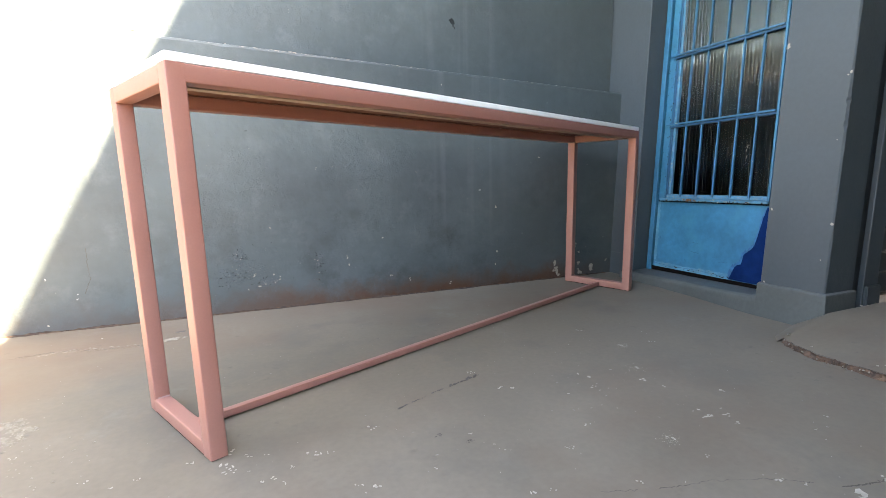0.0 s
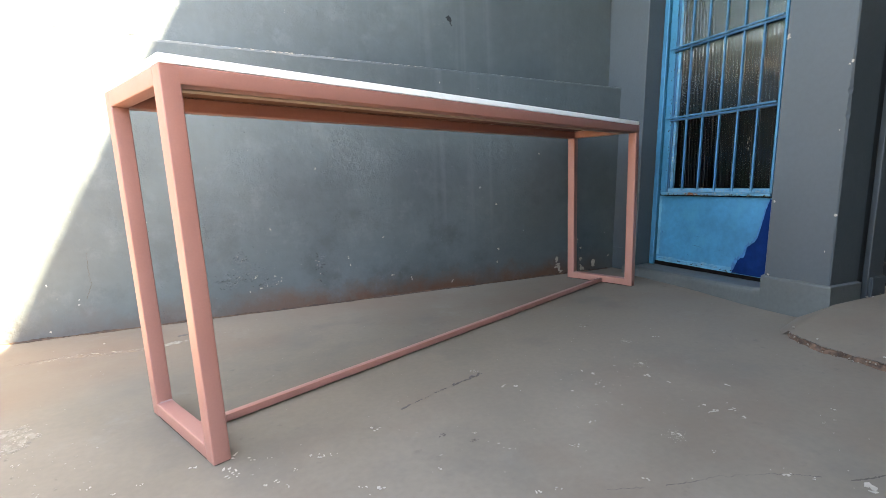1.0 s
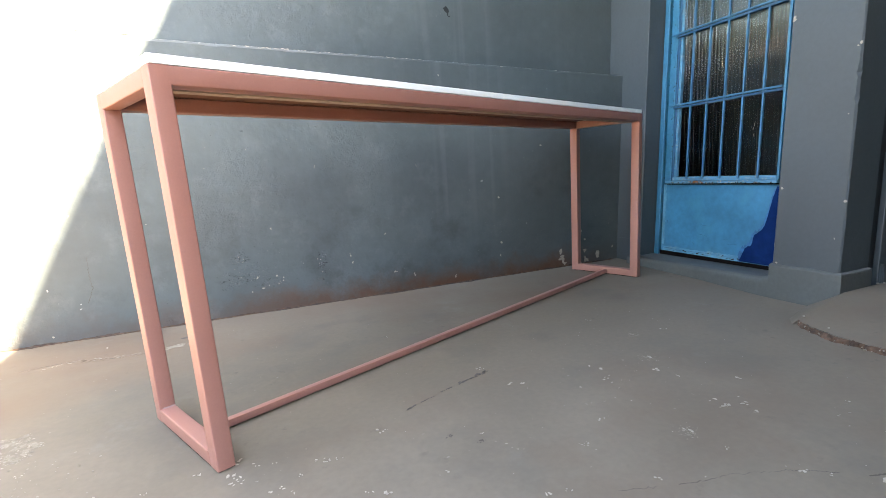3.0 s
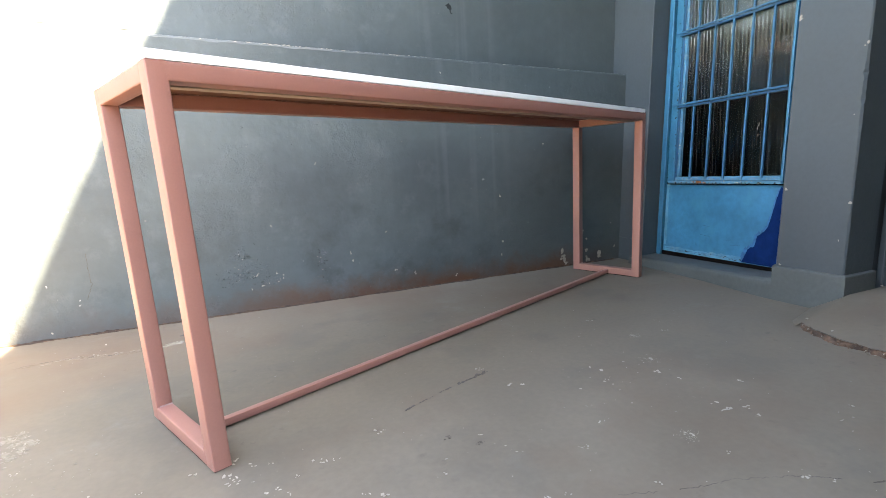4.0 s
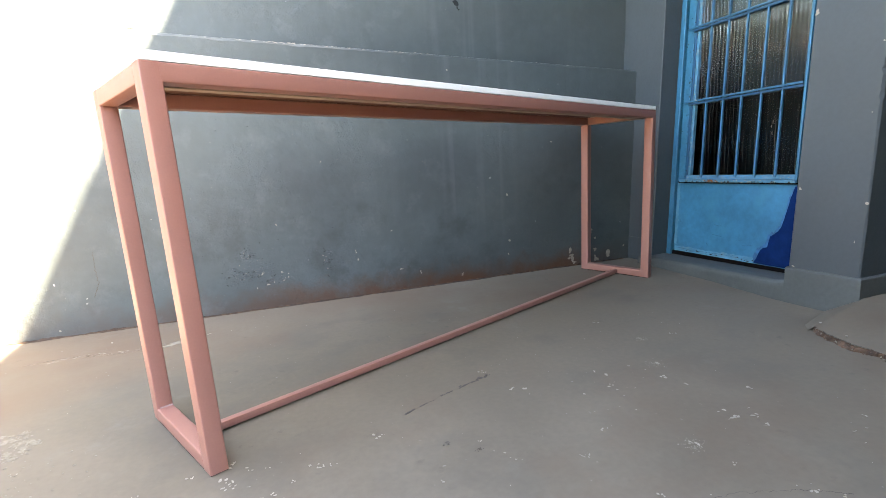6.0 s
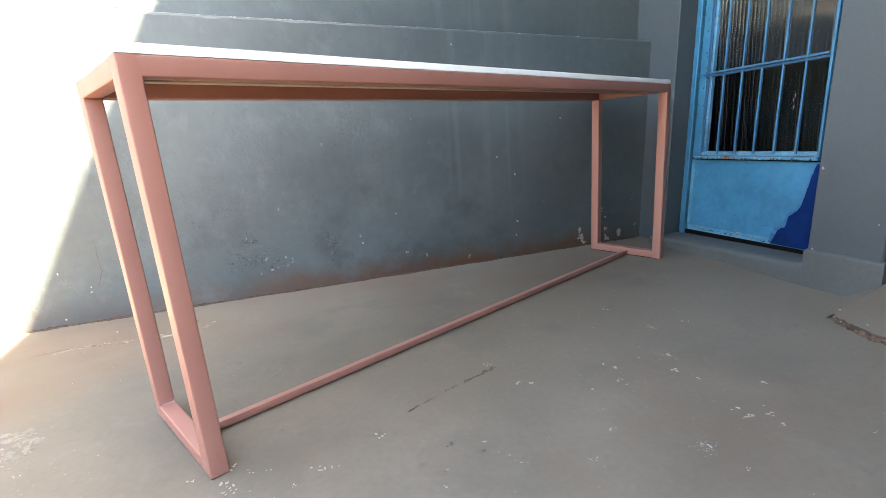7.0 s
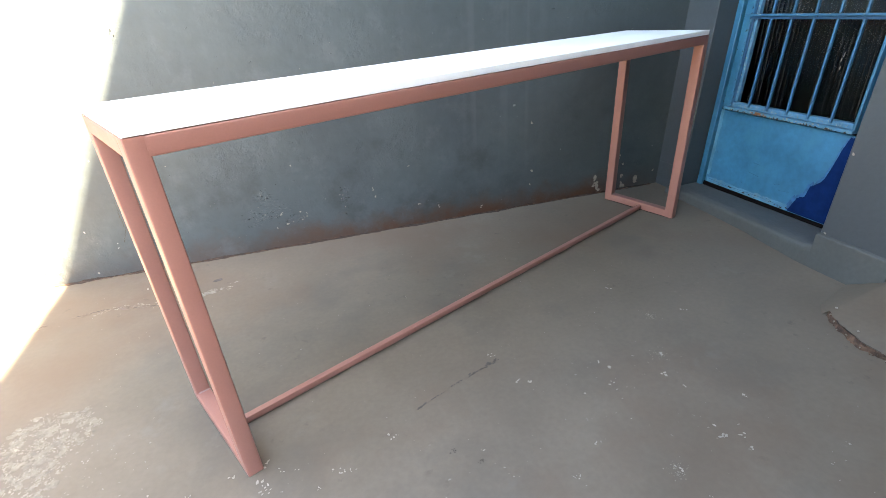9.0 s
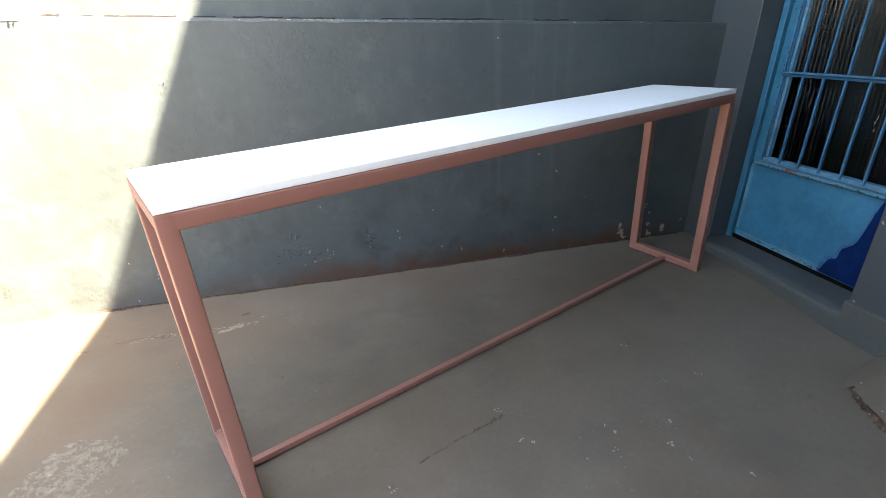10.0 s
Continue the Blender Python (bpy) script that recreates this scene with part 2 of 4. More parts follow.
def tube(x0, y0, z0, x1, y1, z1, r):
    """A square tube: only the edges along its length are rounded, so that welded joints stay flush."""
    bm = box(x0, y0, z0, x1, y1, z1)
    d = Vector((x1 - x0, y1 - y0, z1 - z0))
    k = max(range(3), key=lambda i: abs(d[i]))
    edges = [e for e in bm.edges if abs((e.verts[0].co - e.verts[1].co)[k]) > 0.5 * abs(d[k])]
    bmesh.ops.bevel(bm, geom=edges, offset=r, segments=4, affect="EDGES", profile=0.5)
    for f in bm.faces:
        f.smooth = True
    for e in bm.edges:
        if len(e.link_faces) == 2 and e.link_faces[0].normal.angle(e.link_faces[1].normal) > 0.9:
            e.smooth = False
    return bm


def prism(poly, z0, z1, bevel=0.0):
    """An upright block over a ground polygon given counter-clockwise; z1 may be one height or one a corner."""
    bm = bmesh.new()
    tops = z1 if isinstance(z1, (list, tuple)) else [z1] * len(poly)
    lo = [bm.verts.new((x, y, z0)) for x, y in poly]
    hi = [bm.verts.new((x, y, t)) for (x, y), t in zip(poly, tops)]
    bm.faces.new(hi)
    bm.faces.new(lo[::-1])
    k = len(poly)
    for i in range(k):
        bm.faces.new((lo[i], lo[(i + 1) % k], hi[(i + 1) % k], hi[i]))
    if bevel:
        bmesh.ops.bevel(bm, geom=[e for e in bm.edges if e.verts[0] in hi or e.verts[1] in hi], offset=bevel, segments=2, affect="EDGES")
    return bm


def lean_x(bm, slope, pivot):
    """The floor falls a little, so that the upright house front stands out of square with it."""
    for v in bm.verts:
        v.co.x += slope * (v.co.z - pivot)
    return bm


def fix(bm):
    bmesh.ops.recalc_face_normals(bm, faces=bm.faces[:])
    return bm


def structure(name, bm, mat, label, category, smooth=False):
    return tagged(part(name, bm, mat, None, "", smooth), label, category, kind="structure")


# ---- setting ----
WALL_Y, UPPER_Y, SIDE_X, PIER_X = 1.336, 1.45, 2.31, 2.115
ROOF_Z = 3.7
PIER_Y1 = 0.268


def ledge_z(x):
    return 1.231 - 0.047 * (x + 0.19)


bm = bmesh.new()
bmesh.ops.create_grid(bm, x_segments=2, y_segments=2, size=40)
floor = structure("floor", bm, M_FLOOR, "worn grey-brown painted cement floor with pale flecks", "floor")

def foot_bulge(x):
    return 0.008 * math.exp(-((x - 0.75) / 0.75) ** 2)


def wall_face(x, z):
    w = 0.002 * noise.noise((x * 3, 4, 0))
    f = min(1.0, max(0.0, z / 0.3))
    return WALL_Y - foot_bulge(x) * (1 - f) + w * f


# lower, thicker part of the back wall with its worn top edge
bm = bmesh.new()
xs = [-6 + 8.309 * i / 260 for i in range(261)]
rings = []
for x in xs:
    zt = ledge_z(x)
    chip = max(0.0, noise.noise((x * 9, 0, 0)) - 0.12) * 0.012
    w = 0.002 * noise.noise((x * 3, 4, 0))
    foot = foot_bulge(x)
    prof = [(WALL_Y - foot, -0.001), (WALL_Y + w, 0.3), (WALL_Y + w, 0.7), (WALL_Y - w, zt - 0.012 - chip), (WALL_Y + 0.006 + chip * 0.8, zt - 0.003),
            (WALL_Y + 0.014 + chip, zt), (UPPER_Y + 0.1, zt + 0.004), (UPPER_Y + 0.1, 0.0)]
    rings.append([bm.verts.new((x, y, z)) for y, z in prof])
for a, b in zip(rings, rings[1:]):
    for i in range(len(a) - 1):
        bm.faces.new((a[i], b[i], b[i + 1], a[i + 1]))
structure("wall_back_lower", bm, M_WALL, "thick lower back wall in grey paint, earth-stained foot", "wall")
structure("wall_back_upper", box(-6, UPPER_Y, 1.0, 2.309, UPPER_Y + 0.15, ROOF_Z - 0.01), M_WALL, "set-back upper wall in grey paint", "wall")

# side wall with the door opening
structure("wall_side", lean_x(box(SIDE_X, 1.14, 0, SIDE_X + 0.19, 1.6, ROOF_Z - 0.01, 0.004), 0.05, 1.38), M_PLASTER, "short grey wall beside the door", "wall")
structure("wall_lintel", box(SIDE_X + 0.01, 0.15, 2.12, SIDE_X + 0.19, 1.11, ROOF_Z - 0.01), M_PLASTER, "grey wall above the door", "wall")
structure("wall_door_side", lean_x(box(2.33, 0.27, 0, 2.5, 0.344, 2.119), 0.056, 0.7), M_PLASTER, "grey wall behind the pier", "wall")
bm = bmesh.new()
rings = []
for i in range(211):
    z = 1.5 * i / 150 if i <= 150 else 1.5 + (ROOF_Z - 1.51) * (i - 150) / 60
    c = 0.005 + 0.003 * noise.noise((z * 14, 3, 0)) + 0.012 * math.exp(-((z - 0.8) / 0.09) ** 2) * max(0.0, 0.35 + 1.1 * noise.noise((z * 46, 9, 0)))
    rings.append([bm.verts.new(p) for p in ((PIER_X + c, 0.018, z), (2.285, 0.018, z), (2.285, PIER_Y1, z), (PIER_X + 0.004, PIER_Y1, z), (PIER_X, PIER_Y1 - 0.004, z), (PIER_X, 0.018 + c, z))])
for a, b in zip(rings, rings[1:]):
    for i in range(6):
        bm.faces.new((a[i], a[(i + 1) % 6], b[(i + 1) % 6], b[i]))
structure("wall_pier", lean_x(bm, 0.058, 0.15), M_PLASTER, "grey plastered pier with chipped corner", "wall")
structure("wall_pier_far", lean_x(box(2.365, 0.022, 0, 2.46, 0.25, ROOF_Z - 0.01, 0.004), 0.058, 0.15), M_PLASTER, "narrow grey wall beside the gate", "wall")
structure("wall_east", box(3.4, -9.0, 0, 3.55, 0.02, ROOF_Z - 0.01), M_PLASTER, "plain grey side wall", "wall")
# two unseen walls added to close the yard and hold back low sky
structure("wall_behind", box(-6, -9.15, 0, 3.55, -9.0, 1.8), M_PLASTER, "unseen low grey wall added to close the yard", "wall")
structure("unseen_yard_screen", box(-5.6, -9.15, 0, -5.4, 1.334, 2.0), M_YARD, "unseen dark wall added to limit light from the yard", "wall")

# unseen wall, added to cut the skylight from behind the camera
structure("light_block_wing", box(0.15, -1.65, 0, 3.399, -1.5, ROOF_Z - 0.01), M_PLASTER, "unseen grey wall added to block light from behind", "wall")

# baseboards of cement
structure("baseboard_side", prism([(SIDE_X - 0.066, 1.172), (SIDE_X - 0.02, 1.172), (SIDE_X - 0.02, WALL_Y), (SIDE_X - 0.066, WALL_Y)], 0, 0.14, 0.004), M_PLASTER, "grey cement baseboard", "baseboard")
structure("baseboard_far", prism([(2.366, 0.008), (2.458, 0.008), (2.458, 0.022), (2.366, 0.022)], 0, 0.15, 0.004), M_PLASTER, "grey cement baseboard", "baseboard")
# worn cement step under the door, its front flush with the foot of the pier
STEP = [((2.178, 1.18, 0), (2.181, 1.18, 0.03), (2.19, 1.18, 0.041), (2.41, 1.18, 0.05)),
        ((2.167, 0.9, 0), (2.17, 0.9, 0.038), (2.178, 0.9, 0.049), (2.41, 0.9, 0.05)),
        ((2.148, 0.65, 0), (2.15, 0.65, 0.05), (2.158, 0.65, 0.06), (2.41, 0.65, 0.05)),
        ((2.122, 0.46, 0), (2.124, 0.46, 0.06), (2.134, 0.46, 0.07), (2.41, 0.46, 0.05)),
        ((2.106, 0.36, 0), (2.108, 0.36, 0.066), (2.12, 0.36, 0.077), (2.41, 0.36, 0.05)),
        ((2.1005, 0.31, 0), (2.102, 0.31, 0.069), (2.114, 0.31, 0.08), (2.41, 0.31, 0.05)),
        ((2.1, 0.275, 0), (2.101, 0.275, 0.076), (2.111, 0.275, 0.09), (2.41, 0.275, 0.05)),
        ((2.1, 0.262, 0), (2.101, 0.262, 0.08), (2.109, 0.262, 0.1), (2.41, 0.262, 0.05))]


def loft(stations, fine=14):
    """A smooth skin through the stations, with uneven trowel marks; the corner before the last stays sharp."""
    bm = bmesh.new()
    lines = []
    for k, (a, b) in enumerate(zip(stations, stations[1:])):
        for i in range(fine if k < len(stations) - 2 else 1):
            f = i / fine
            lines.append([Vector(p).lerp(Vector(q), f) for p, q in zip(a, b)])
    corner = len(lines) - 1
    lines.append([Vector(p) for p in stations[-1]])
    rows = []
    for n, row in enumerate(lines):
        full = []
        for p, q in zip(row, row[1:]):
            full += [p.lerp(q, i / 4) for i in range(4)]
        full.append(row[-1])
        wob = 0.0025 if 0 < n < corner else 0.0
        rows.append([bm.verts.new(p + Vector((wob * noise.noise((p.y * 9, p.z * 20, 3)), 0, wob * 0.6 * noise.noise((p.y * 11, p.z * 16, 8)) if p.z > 0.001 else 0))) for p in full])
    for a, b in zip(rows, rows[1:]):
        for i in range(len(a) - 1):
            f = bm.faces.new((a[i], a[i + 1], b[i + 1], b[i]))
            f.smooth = True
    bm.edges.ensure_lookup_table()
    sharp = set(rows[corner])
    for e in bm.edges:
        if e.verts[0] in sharp and e.verts[1] in sharp:
            e.smooth = False
    bmesh.ops.recalc_face_normals(bm, faces=bm.faces[:])
    return bm


structure("door_step", loft(STEP), M_CEMENT, "worn grey cement step below the door", "step")

# cement foot round the pier, a finger thick, with a worn top edge
bm = bmesh.new()
foot_line = [(2.2, 0.272)] + [(2.099, 0.272 - 0.268 * i / 40) for i in range(41)] + [(2.285, 0.004)]
rings = []
for k, (x, y) in enumerate(foot_line):
    w = 0.0014 * noise.noise((y * 17, x * 9, 2))
    top = 0.1415 + 0.0025 * noise.noise((y * 12, 4, 1))
    back = 0.017 if k not in (0, len(foot_line) - 1) else 0.0
    side = 0.0 if 0 < k < len(foot_line) - 2 else (0.016 if k >= len(foot_line) - 2 else -0.005)
    rings.append([bm.verts.new(p) for p in ((x, y, 0), (x + w, y, 0.06), (x + w + 0.001, y, top - 0.004), (x + w + 0.003, y + side * 0.1, top), (x + back, y + side, top + 0.004))])
for a, b in zip(rings, rings[1:]):
    for i in range(4):
        bm.faces.new((a[i], a[i + 1], b[i + 1], b[i]))
bmesh.ops.recalc_face_normals(bm, faces=bm.faces[:])
structure("baseboard_pier", bm, M_CEMENT, "grey cement baseboard round the pier", "baseboard")

# unseen roof added to block the sun here; its edge draws the shade line
bm = bmesh.new()
e0, e1 = Vector((-0.846, 1.336, 0)), Vector((-0.035, 1.0, 0))
offs = SUN_DIR * ((ROOF_Z + 0.1) / SUN_DIR.z)
pts = []
for y in (-5.6, 1.6):
    k = y - (e0.y + offs.y)
    pts.append((e0.x + offs.x + e1.x * k, y))
roof_poly = [(pts[0][0], pts[0][1]), (3.5, -5.6), (3.5, 1.6), (pts[1][0], pts[1][1])]
structure("roof", prism(roof_poly, ROOF_Z, ROOF_Z + 0.1), M_ROOF, "unseen flat roof slab added to shade the door side", "roof")

# added room behind the door; its darkness is put into the near-black colour
structure("room_back", box(3.3, 0.3, 0, 3.35, 2.2, 1.47), M_ROOM_SHADE, "added room wall with its darkness painted near-black", "wall")
structure("room_back_top", box(3.3, 0.3, 2.15, 3.35, 2.2, 2.19), M_ROOM_SHADE, "added room wall with its darkness painted near-black", "wall")
# added sheet that lights the upper door glass from behind
structure("pane_backlight", box(3.315, 0.299, 1.471, 3.325, 2.201, 2.1495), M_BACKLIGHT, "translucent sheet added to brighten the upper panes", "window")
structure("room_ceiling", box(2.5, 0.3, 2.155, 3.3, 2.2, 2.19), M_ROOM_SHADE, "added room ceiling with its darkness painted near-black", "ceiling")
structure("room_side", box(2.45, 2.202, 0, 3.38, 2.25, 2.19), M_ROOM_SHADE, "added room wall with its darkness painted near-black", "wall")
structure("room_side_near", box(2.5, 0.25, 0, 3.38, 0.298, 2.19), M_ROOM_SHADE, "added room wall with its darkness painted near-black", "wall")
structure("room_front", box(2.45, 1.601, 0, 2.499, 2.2, 2.19), M_ROOM_SHADE, "added room wall with its darkness painted near-black", "wall")
structure("room_floor", box(2.5, 0.3, 0.0, 3.3, 2.2, 0.06), M_ROOM_SHADE, "added room floor with its darkness painted near-black", "floor")

# raised cement slab with a broken edge
bm = bmesh.new()
ys = [0.0 - 1.29 * i / 160 for i in range(161)]


def edge_x(y):
    j = 0.012 * noise.noise((y * 9, 1, 0)) + 0.009 * noise.noise((y * 34, 2, 0)) + 0.005 * noise.noise((y * 90, 2, 0))
    return 1.785 + 0.083 * math.exp(y / 0.08) + j


rows = []
for i, y in enumerate(ys):
    xe = edge_x(y)
    rows.append([bm.verts.new(p) for p in ((xe, y, 0.015), (xe + 0.02, y, 0.021), (PIER_X, y, 0.076), (3.4, y, 0.085))])
for a, b in zip(rows, rows[1:]):
    for i in range(3):
        bm.faces.new((a[i], b[i], b[i + 1], a[i + 1]))
far = [bm.verts.new(p) for p in ((edge_x(0.0) - 0.022, 0.01, -0.001), (1.9, 0.052, 0.0), (2.1, 0.115, 0.0), (3.4, 0.115, 0.0))]
for i in range(3):
    bm.faces.new((rows[0][i], rows[0][i + 1], far[i + 1], far[i]))
slab = structure("slab", bm, M_FLOOR, "raised grey cement slab with a broken earthy edge", "slab", True)
bm = bmesh.new()
rows = []
for i, y in enumerate(ys):
    xe = edge_x(y)
    wide = 0.009 + 0.014 * max(-0.5, noise.noise((y * 11, 6, 0))) + 0.007 * noise.noise((y * 45, 6, 0))
    row = [bm.verts.new((xe + 0.004, y, 0.0162))]
    for k in range(1, 7):
        f = k / 6
        bump = 0.011 * noise.noise((y * 60, f * 2.5, 4)) + 0.006 * noise.noise((y * 140, f * 5, 9))
        row.append(bm.verts.new((xe - wide * f, y, max(0.0, 0.012 * (1 - f ** 1.5) + bump * (1 - f)) if k < 6 else -0.001)))
    rows.append(row)
for a, b in zip(rows, rows[1:]):
    for i in range(6):
        bm.faces.new((a[i], a[i + 1], b[i + 1], b[i]))
part("broken_edge", bm, M_EARTH, slab, "crumbling brown earth edge")
# dark strip painting the shadow along the rim, and lumps of earth and cement lying by it
bm = bmesh.new()
prev = None
for y in ys[2:]:
    e = edge_x(y)
    w = 0.0015 + 0.004 * max(0.0, noise.noise((y * 24, 12, 0)) + 0.25)
    row = [bm.verts.new((e + 0.001, y, 0.0172)), bm.verts.new((e - w, y, 0.0176))]
    if prev and noise.noise((y * 15, 21, 0)) > -0.25:
        bm.faces.new((prev[0], prev[1], row[1], row[0]))
    prev = row
for v in [v for v in bm.verts if not v.link_faces]:
    bm.verts.remove(v)
part("rim_shadow", fix(bm), M_CRACK, slab, "dark strip painting the shadow along the broken rim")
bits = {"earth_lumps": (M_EARTH, bmesh.new(), 150), "cement_bits": (M_WORN, bmesh.new(), 46)}
rng = random.Random(3)
for name, (mat, bm, count) in bits.items():
    for _ in range(count):
        y = -0.005 - 1.2 * rng.random() ** 1.4
        r = rng.uniform(0.0012, 0.0048)
        before = len(bm.verts)
        bmesh.ops.create_icosphere(bm, subdivisions=1, radius=r)
        bm.verts.ensure_lookup_table()
        at = Vector((edge_x(y) - rng.uniform(-0.004, 0.016), y, r * 0.3 + rng.uniform(0.0, 0.012)))
        for v in bm.verts[before:]:
            v.co = v.co * rng.uniform(0.7, 1.25) + at
    part(name, bm, mat, slab)["kind"] = "stuff"


# ---- console table ----
TABLE = pose(0, 0, 0, 0, 0, 23.85) @ pose(-0.019, -0.004, 0)
L, W, H, T, TU = 2.224, 0.395, 0.834, 0.042, 0.038


def console_table():
    table = new("console_table")
    table.matrix_world = TABLE
    tagged(table, "long console table with rose steel frame and white top", "table")
    r = 0.0033
    p = 0.0002
    def lean(bm):
        """Both end frames have been welded a little out of square."""
        for q in (v.co for v in bm.verts):
            up, back = q.z / H, min(max(q.y / W, 0.0), 1.0)
            if q.x < 0.2:
                q.x += (0.017 - 0.009 * back) * (1 - up) - (0.003 + 0.007 * back) * up
            elif q.x > L - 0.2:
                q.x += 0.03 * (back - 1) * (1 - up) + (0.001 + 0.009 * back) * up
        return bm

    foot_rails = {}
    for u in (0, L - TU):
        for v in (0, W - T):
            part("leg", lean(tube(u, v, 0.0024, u + TU, v + T, H, r)), M_PINK, table)
        pad = (lean(box(u + 0.0015, 0.003, 0.0, u + TU - 0.0015, W - 0.003, 0.0028)))
        foot_rails[u] = part("foot_rail", lean(tube(u - p, T - r - 0.0006, 0.0024, u + TU + p, W - T + r + 0.0006, 0.037, r)), M_PINK, table)
        part("foot_pad", pad, M_RUBBER_GAP, foot_rails[u], "thin dark rubber strip under the frame")
        part("end_rail", lean(tube(u - p, T - r - 0.0006, H - 0.037, u + TU + p, W - T + r + 0.0006, H - 0.0002, r)), M_PINK, table)
    for v in (0, W - T):
        part("long_rail", lean(tube(TU - r - 0.0006, v - p, H - 0.037, L - TU + r + 0.0006, v + T + p, H - 0.0002, r)), M_PINK, table)
    part("stretcher", tube(TU + 0.008, W / 2 - 0.0245, 0.005, L - TU - 0.012, W / 2 - 0.0045, 0.0245, 0.0018), M_PINK, table)
    top = part("tabletop", lean(box(0.002, 0.002, H + 0.0012, L - 0.002, W - 0.002, H + 0.0192, 0.0015)), M_TOP, table, "white laminate board")
    # shade below the top is painted into this board's colour
    part("underside", box(T + 0.001, T, H - 0.0005, L - T - 0.001, W - T, H + 0.001), M_UNDERSIDE_SHADE, top, "board underside, shade and pink bounce put into its red-brown")
    # added strip that imitates the lit underside seen past the rail
    part("lit_strip", box(TU + 0.004, T + 0.003, H - 0.0395, L - TU - 0.004, T + 0.031, H - 0.001, 0.0015), M_LIT_STRIP, table, "pale strip added for the lit underside behind the front rail")
    for u in (0, L - TU):
        for v0, v1 in ((T, T + 0.003), (W - T - 0.003, W - T)):
            bm = bmesh.new()
            k = 18
            lo, hi = [], []
            for i in range(k + 1):
                x = u + (0.015 if u == 0 else 0.004) + (TU - 0.008) * i / k
                wob = 0.0012 * noise.noise((x * 400, v0 * 50, 1))
                flat, tall = (v1, v0) if v0 == T else (v0, v1)
                lo.append(bm.verts.new((x, flat + (wob if v0 == T else -wob), 0.0372)))
                hi.append(bm.verts.new((x, tall, 0.0398 + wob)))
            for i in range(k):
                bm.faces.new((lo[i], lo[i + 1], hi[i + 1], hi[i]))
            bmesh.ops.recalc_face_normals(bm, faces=bm.faces[:])
            part("weld_bead", bm, M_WELD, foot_rails[u], "pale uneven weld seam")
    return table


console_table()


# ---- door ----
DOOR_LEAN, DOOR_PIVOT = 0.056, 0.7


def ragged_strip(x, y0, y1, z0, z1, along, amp, seed, thick=0.0012, n=70):
    """A thin skin of old paint with one torn edge, upright (along z) or level (along y)."""
    bm = bmesh.new()
    prev = None
    for i in range(n + 1):
        f = i / n
        e = amp * (noise.noise((f * 9, seed, 0)) + 0.6 * noise.noise((f * 31, seed, 4)) + 0.4 * noise.noise((f * 80, seed, 8)))
        if along == "z":
            z = z0 + (z1 - z0) * f
            a, b = (y0, z), (max(y1 + e, y0 + 0.0004), z)
        else:
            y = y0 + (y1 - y0) * f
            a, b = (y, z0), (y, max(z1 + e, z0 + 0.0004))
        row = [bm.verts.new((x, *a)), bm.verts.new((x, *b)), bm.verts.new((x + thick, *b))]
        if prev:
            bm.faces.new((prev[0], prev[1], row[1], row[0]))
            bm.faces.new((prev[1], prev[2], row[2], row[1]))
        prev = row
    bmesh.ops.recalc_face_normals(bm, faces=bm.faces[:])
    return bm


def ribbed_pane(x, y0, z0, z1, pitch, ribs):
    """Rolled glass: round ribs on the weather side, flat behind."""
    bm = bmesh.new()
    cols = []
    steps = 16
    for k in range(ribs * steps + 1):
        rib, v = divmod(k, steps)
        tall = 0.0026 + 0.001 * noise.noise((rib * 1.7, 5, 0))
        bead = math.sin(math.pi * v / steps) ** 3
        y = y0 + pitch * k / steps
        cols.append([bm.verts.new((x - tall * bead, y, z0)), bm.verts.new((x - tall * bead, y, z1)), bm.verts.new((x + 0.003, y, z1)), bm.verts.new((x + 0.003, y, z0))])
    for a, b in zip(cols, cols[1:]):
        for i in range(4):
            f = bm.faces.new((a[i], a[(i + 1) % 4], b[(i + 1) % 4], b[i]))
            f.smooth = i == 0
    bm.faces.new(cols[0])
    bm.faces.new(cols[-1][::-1])
    bmesh.ops.recalc_face_normals(bm, faces=bm.faces[:])
    return bm


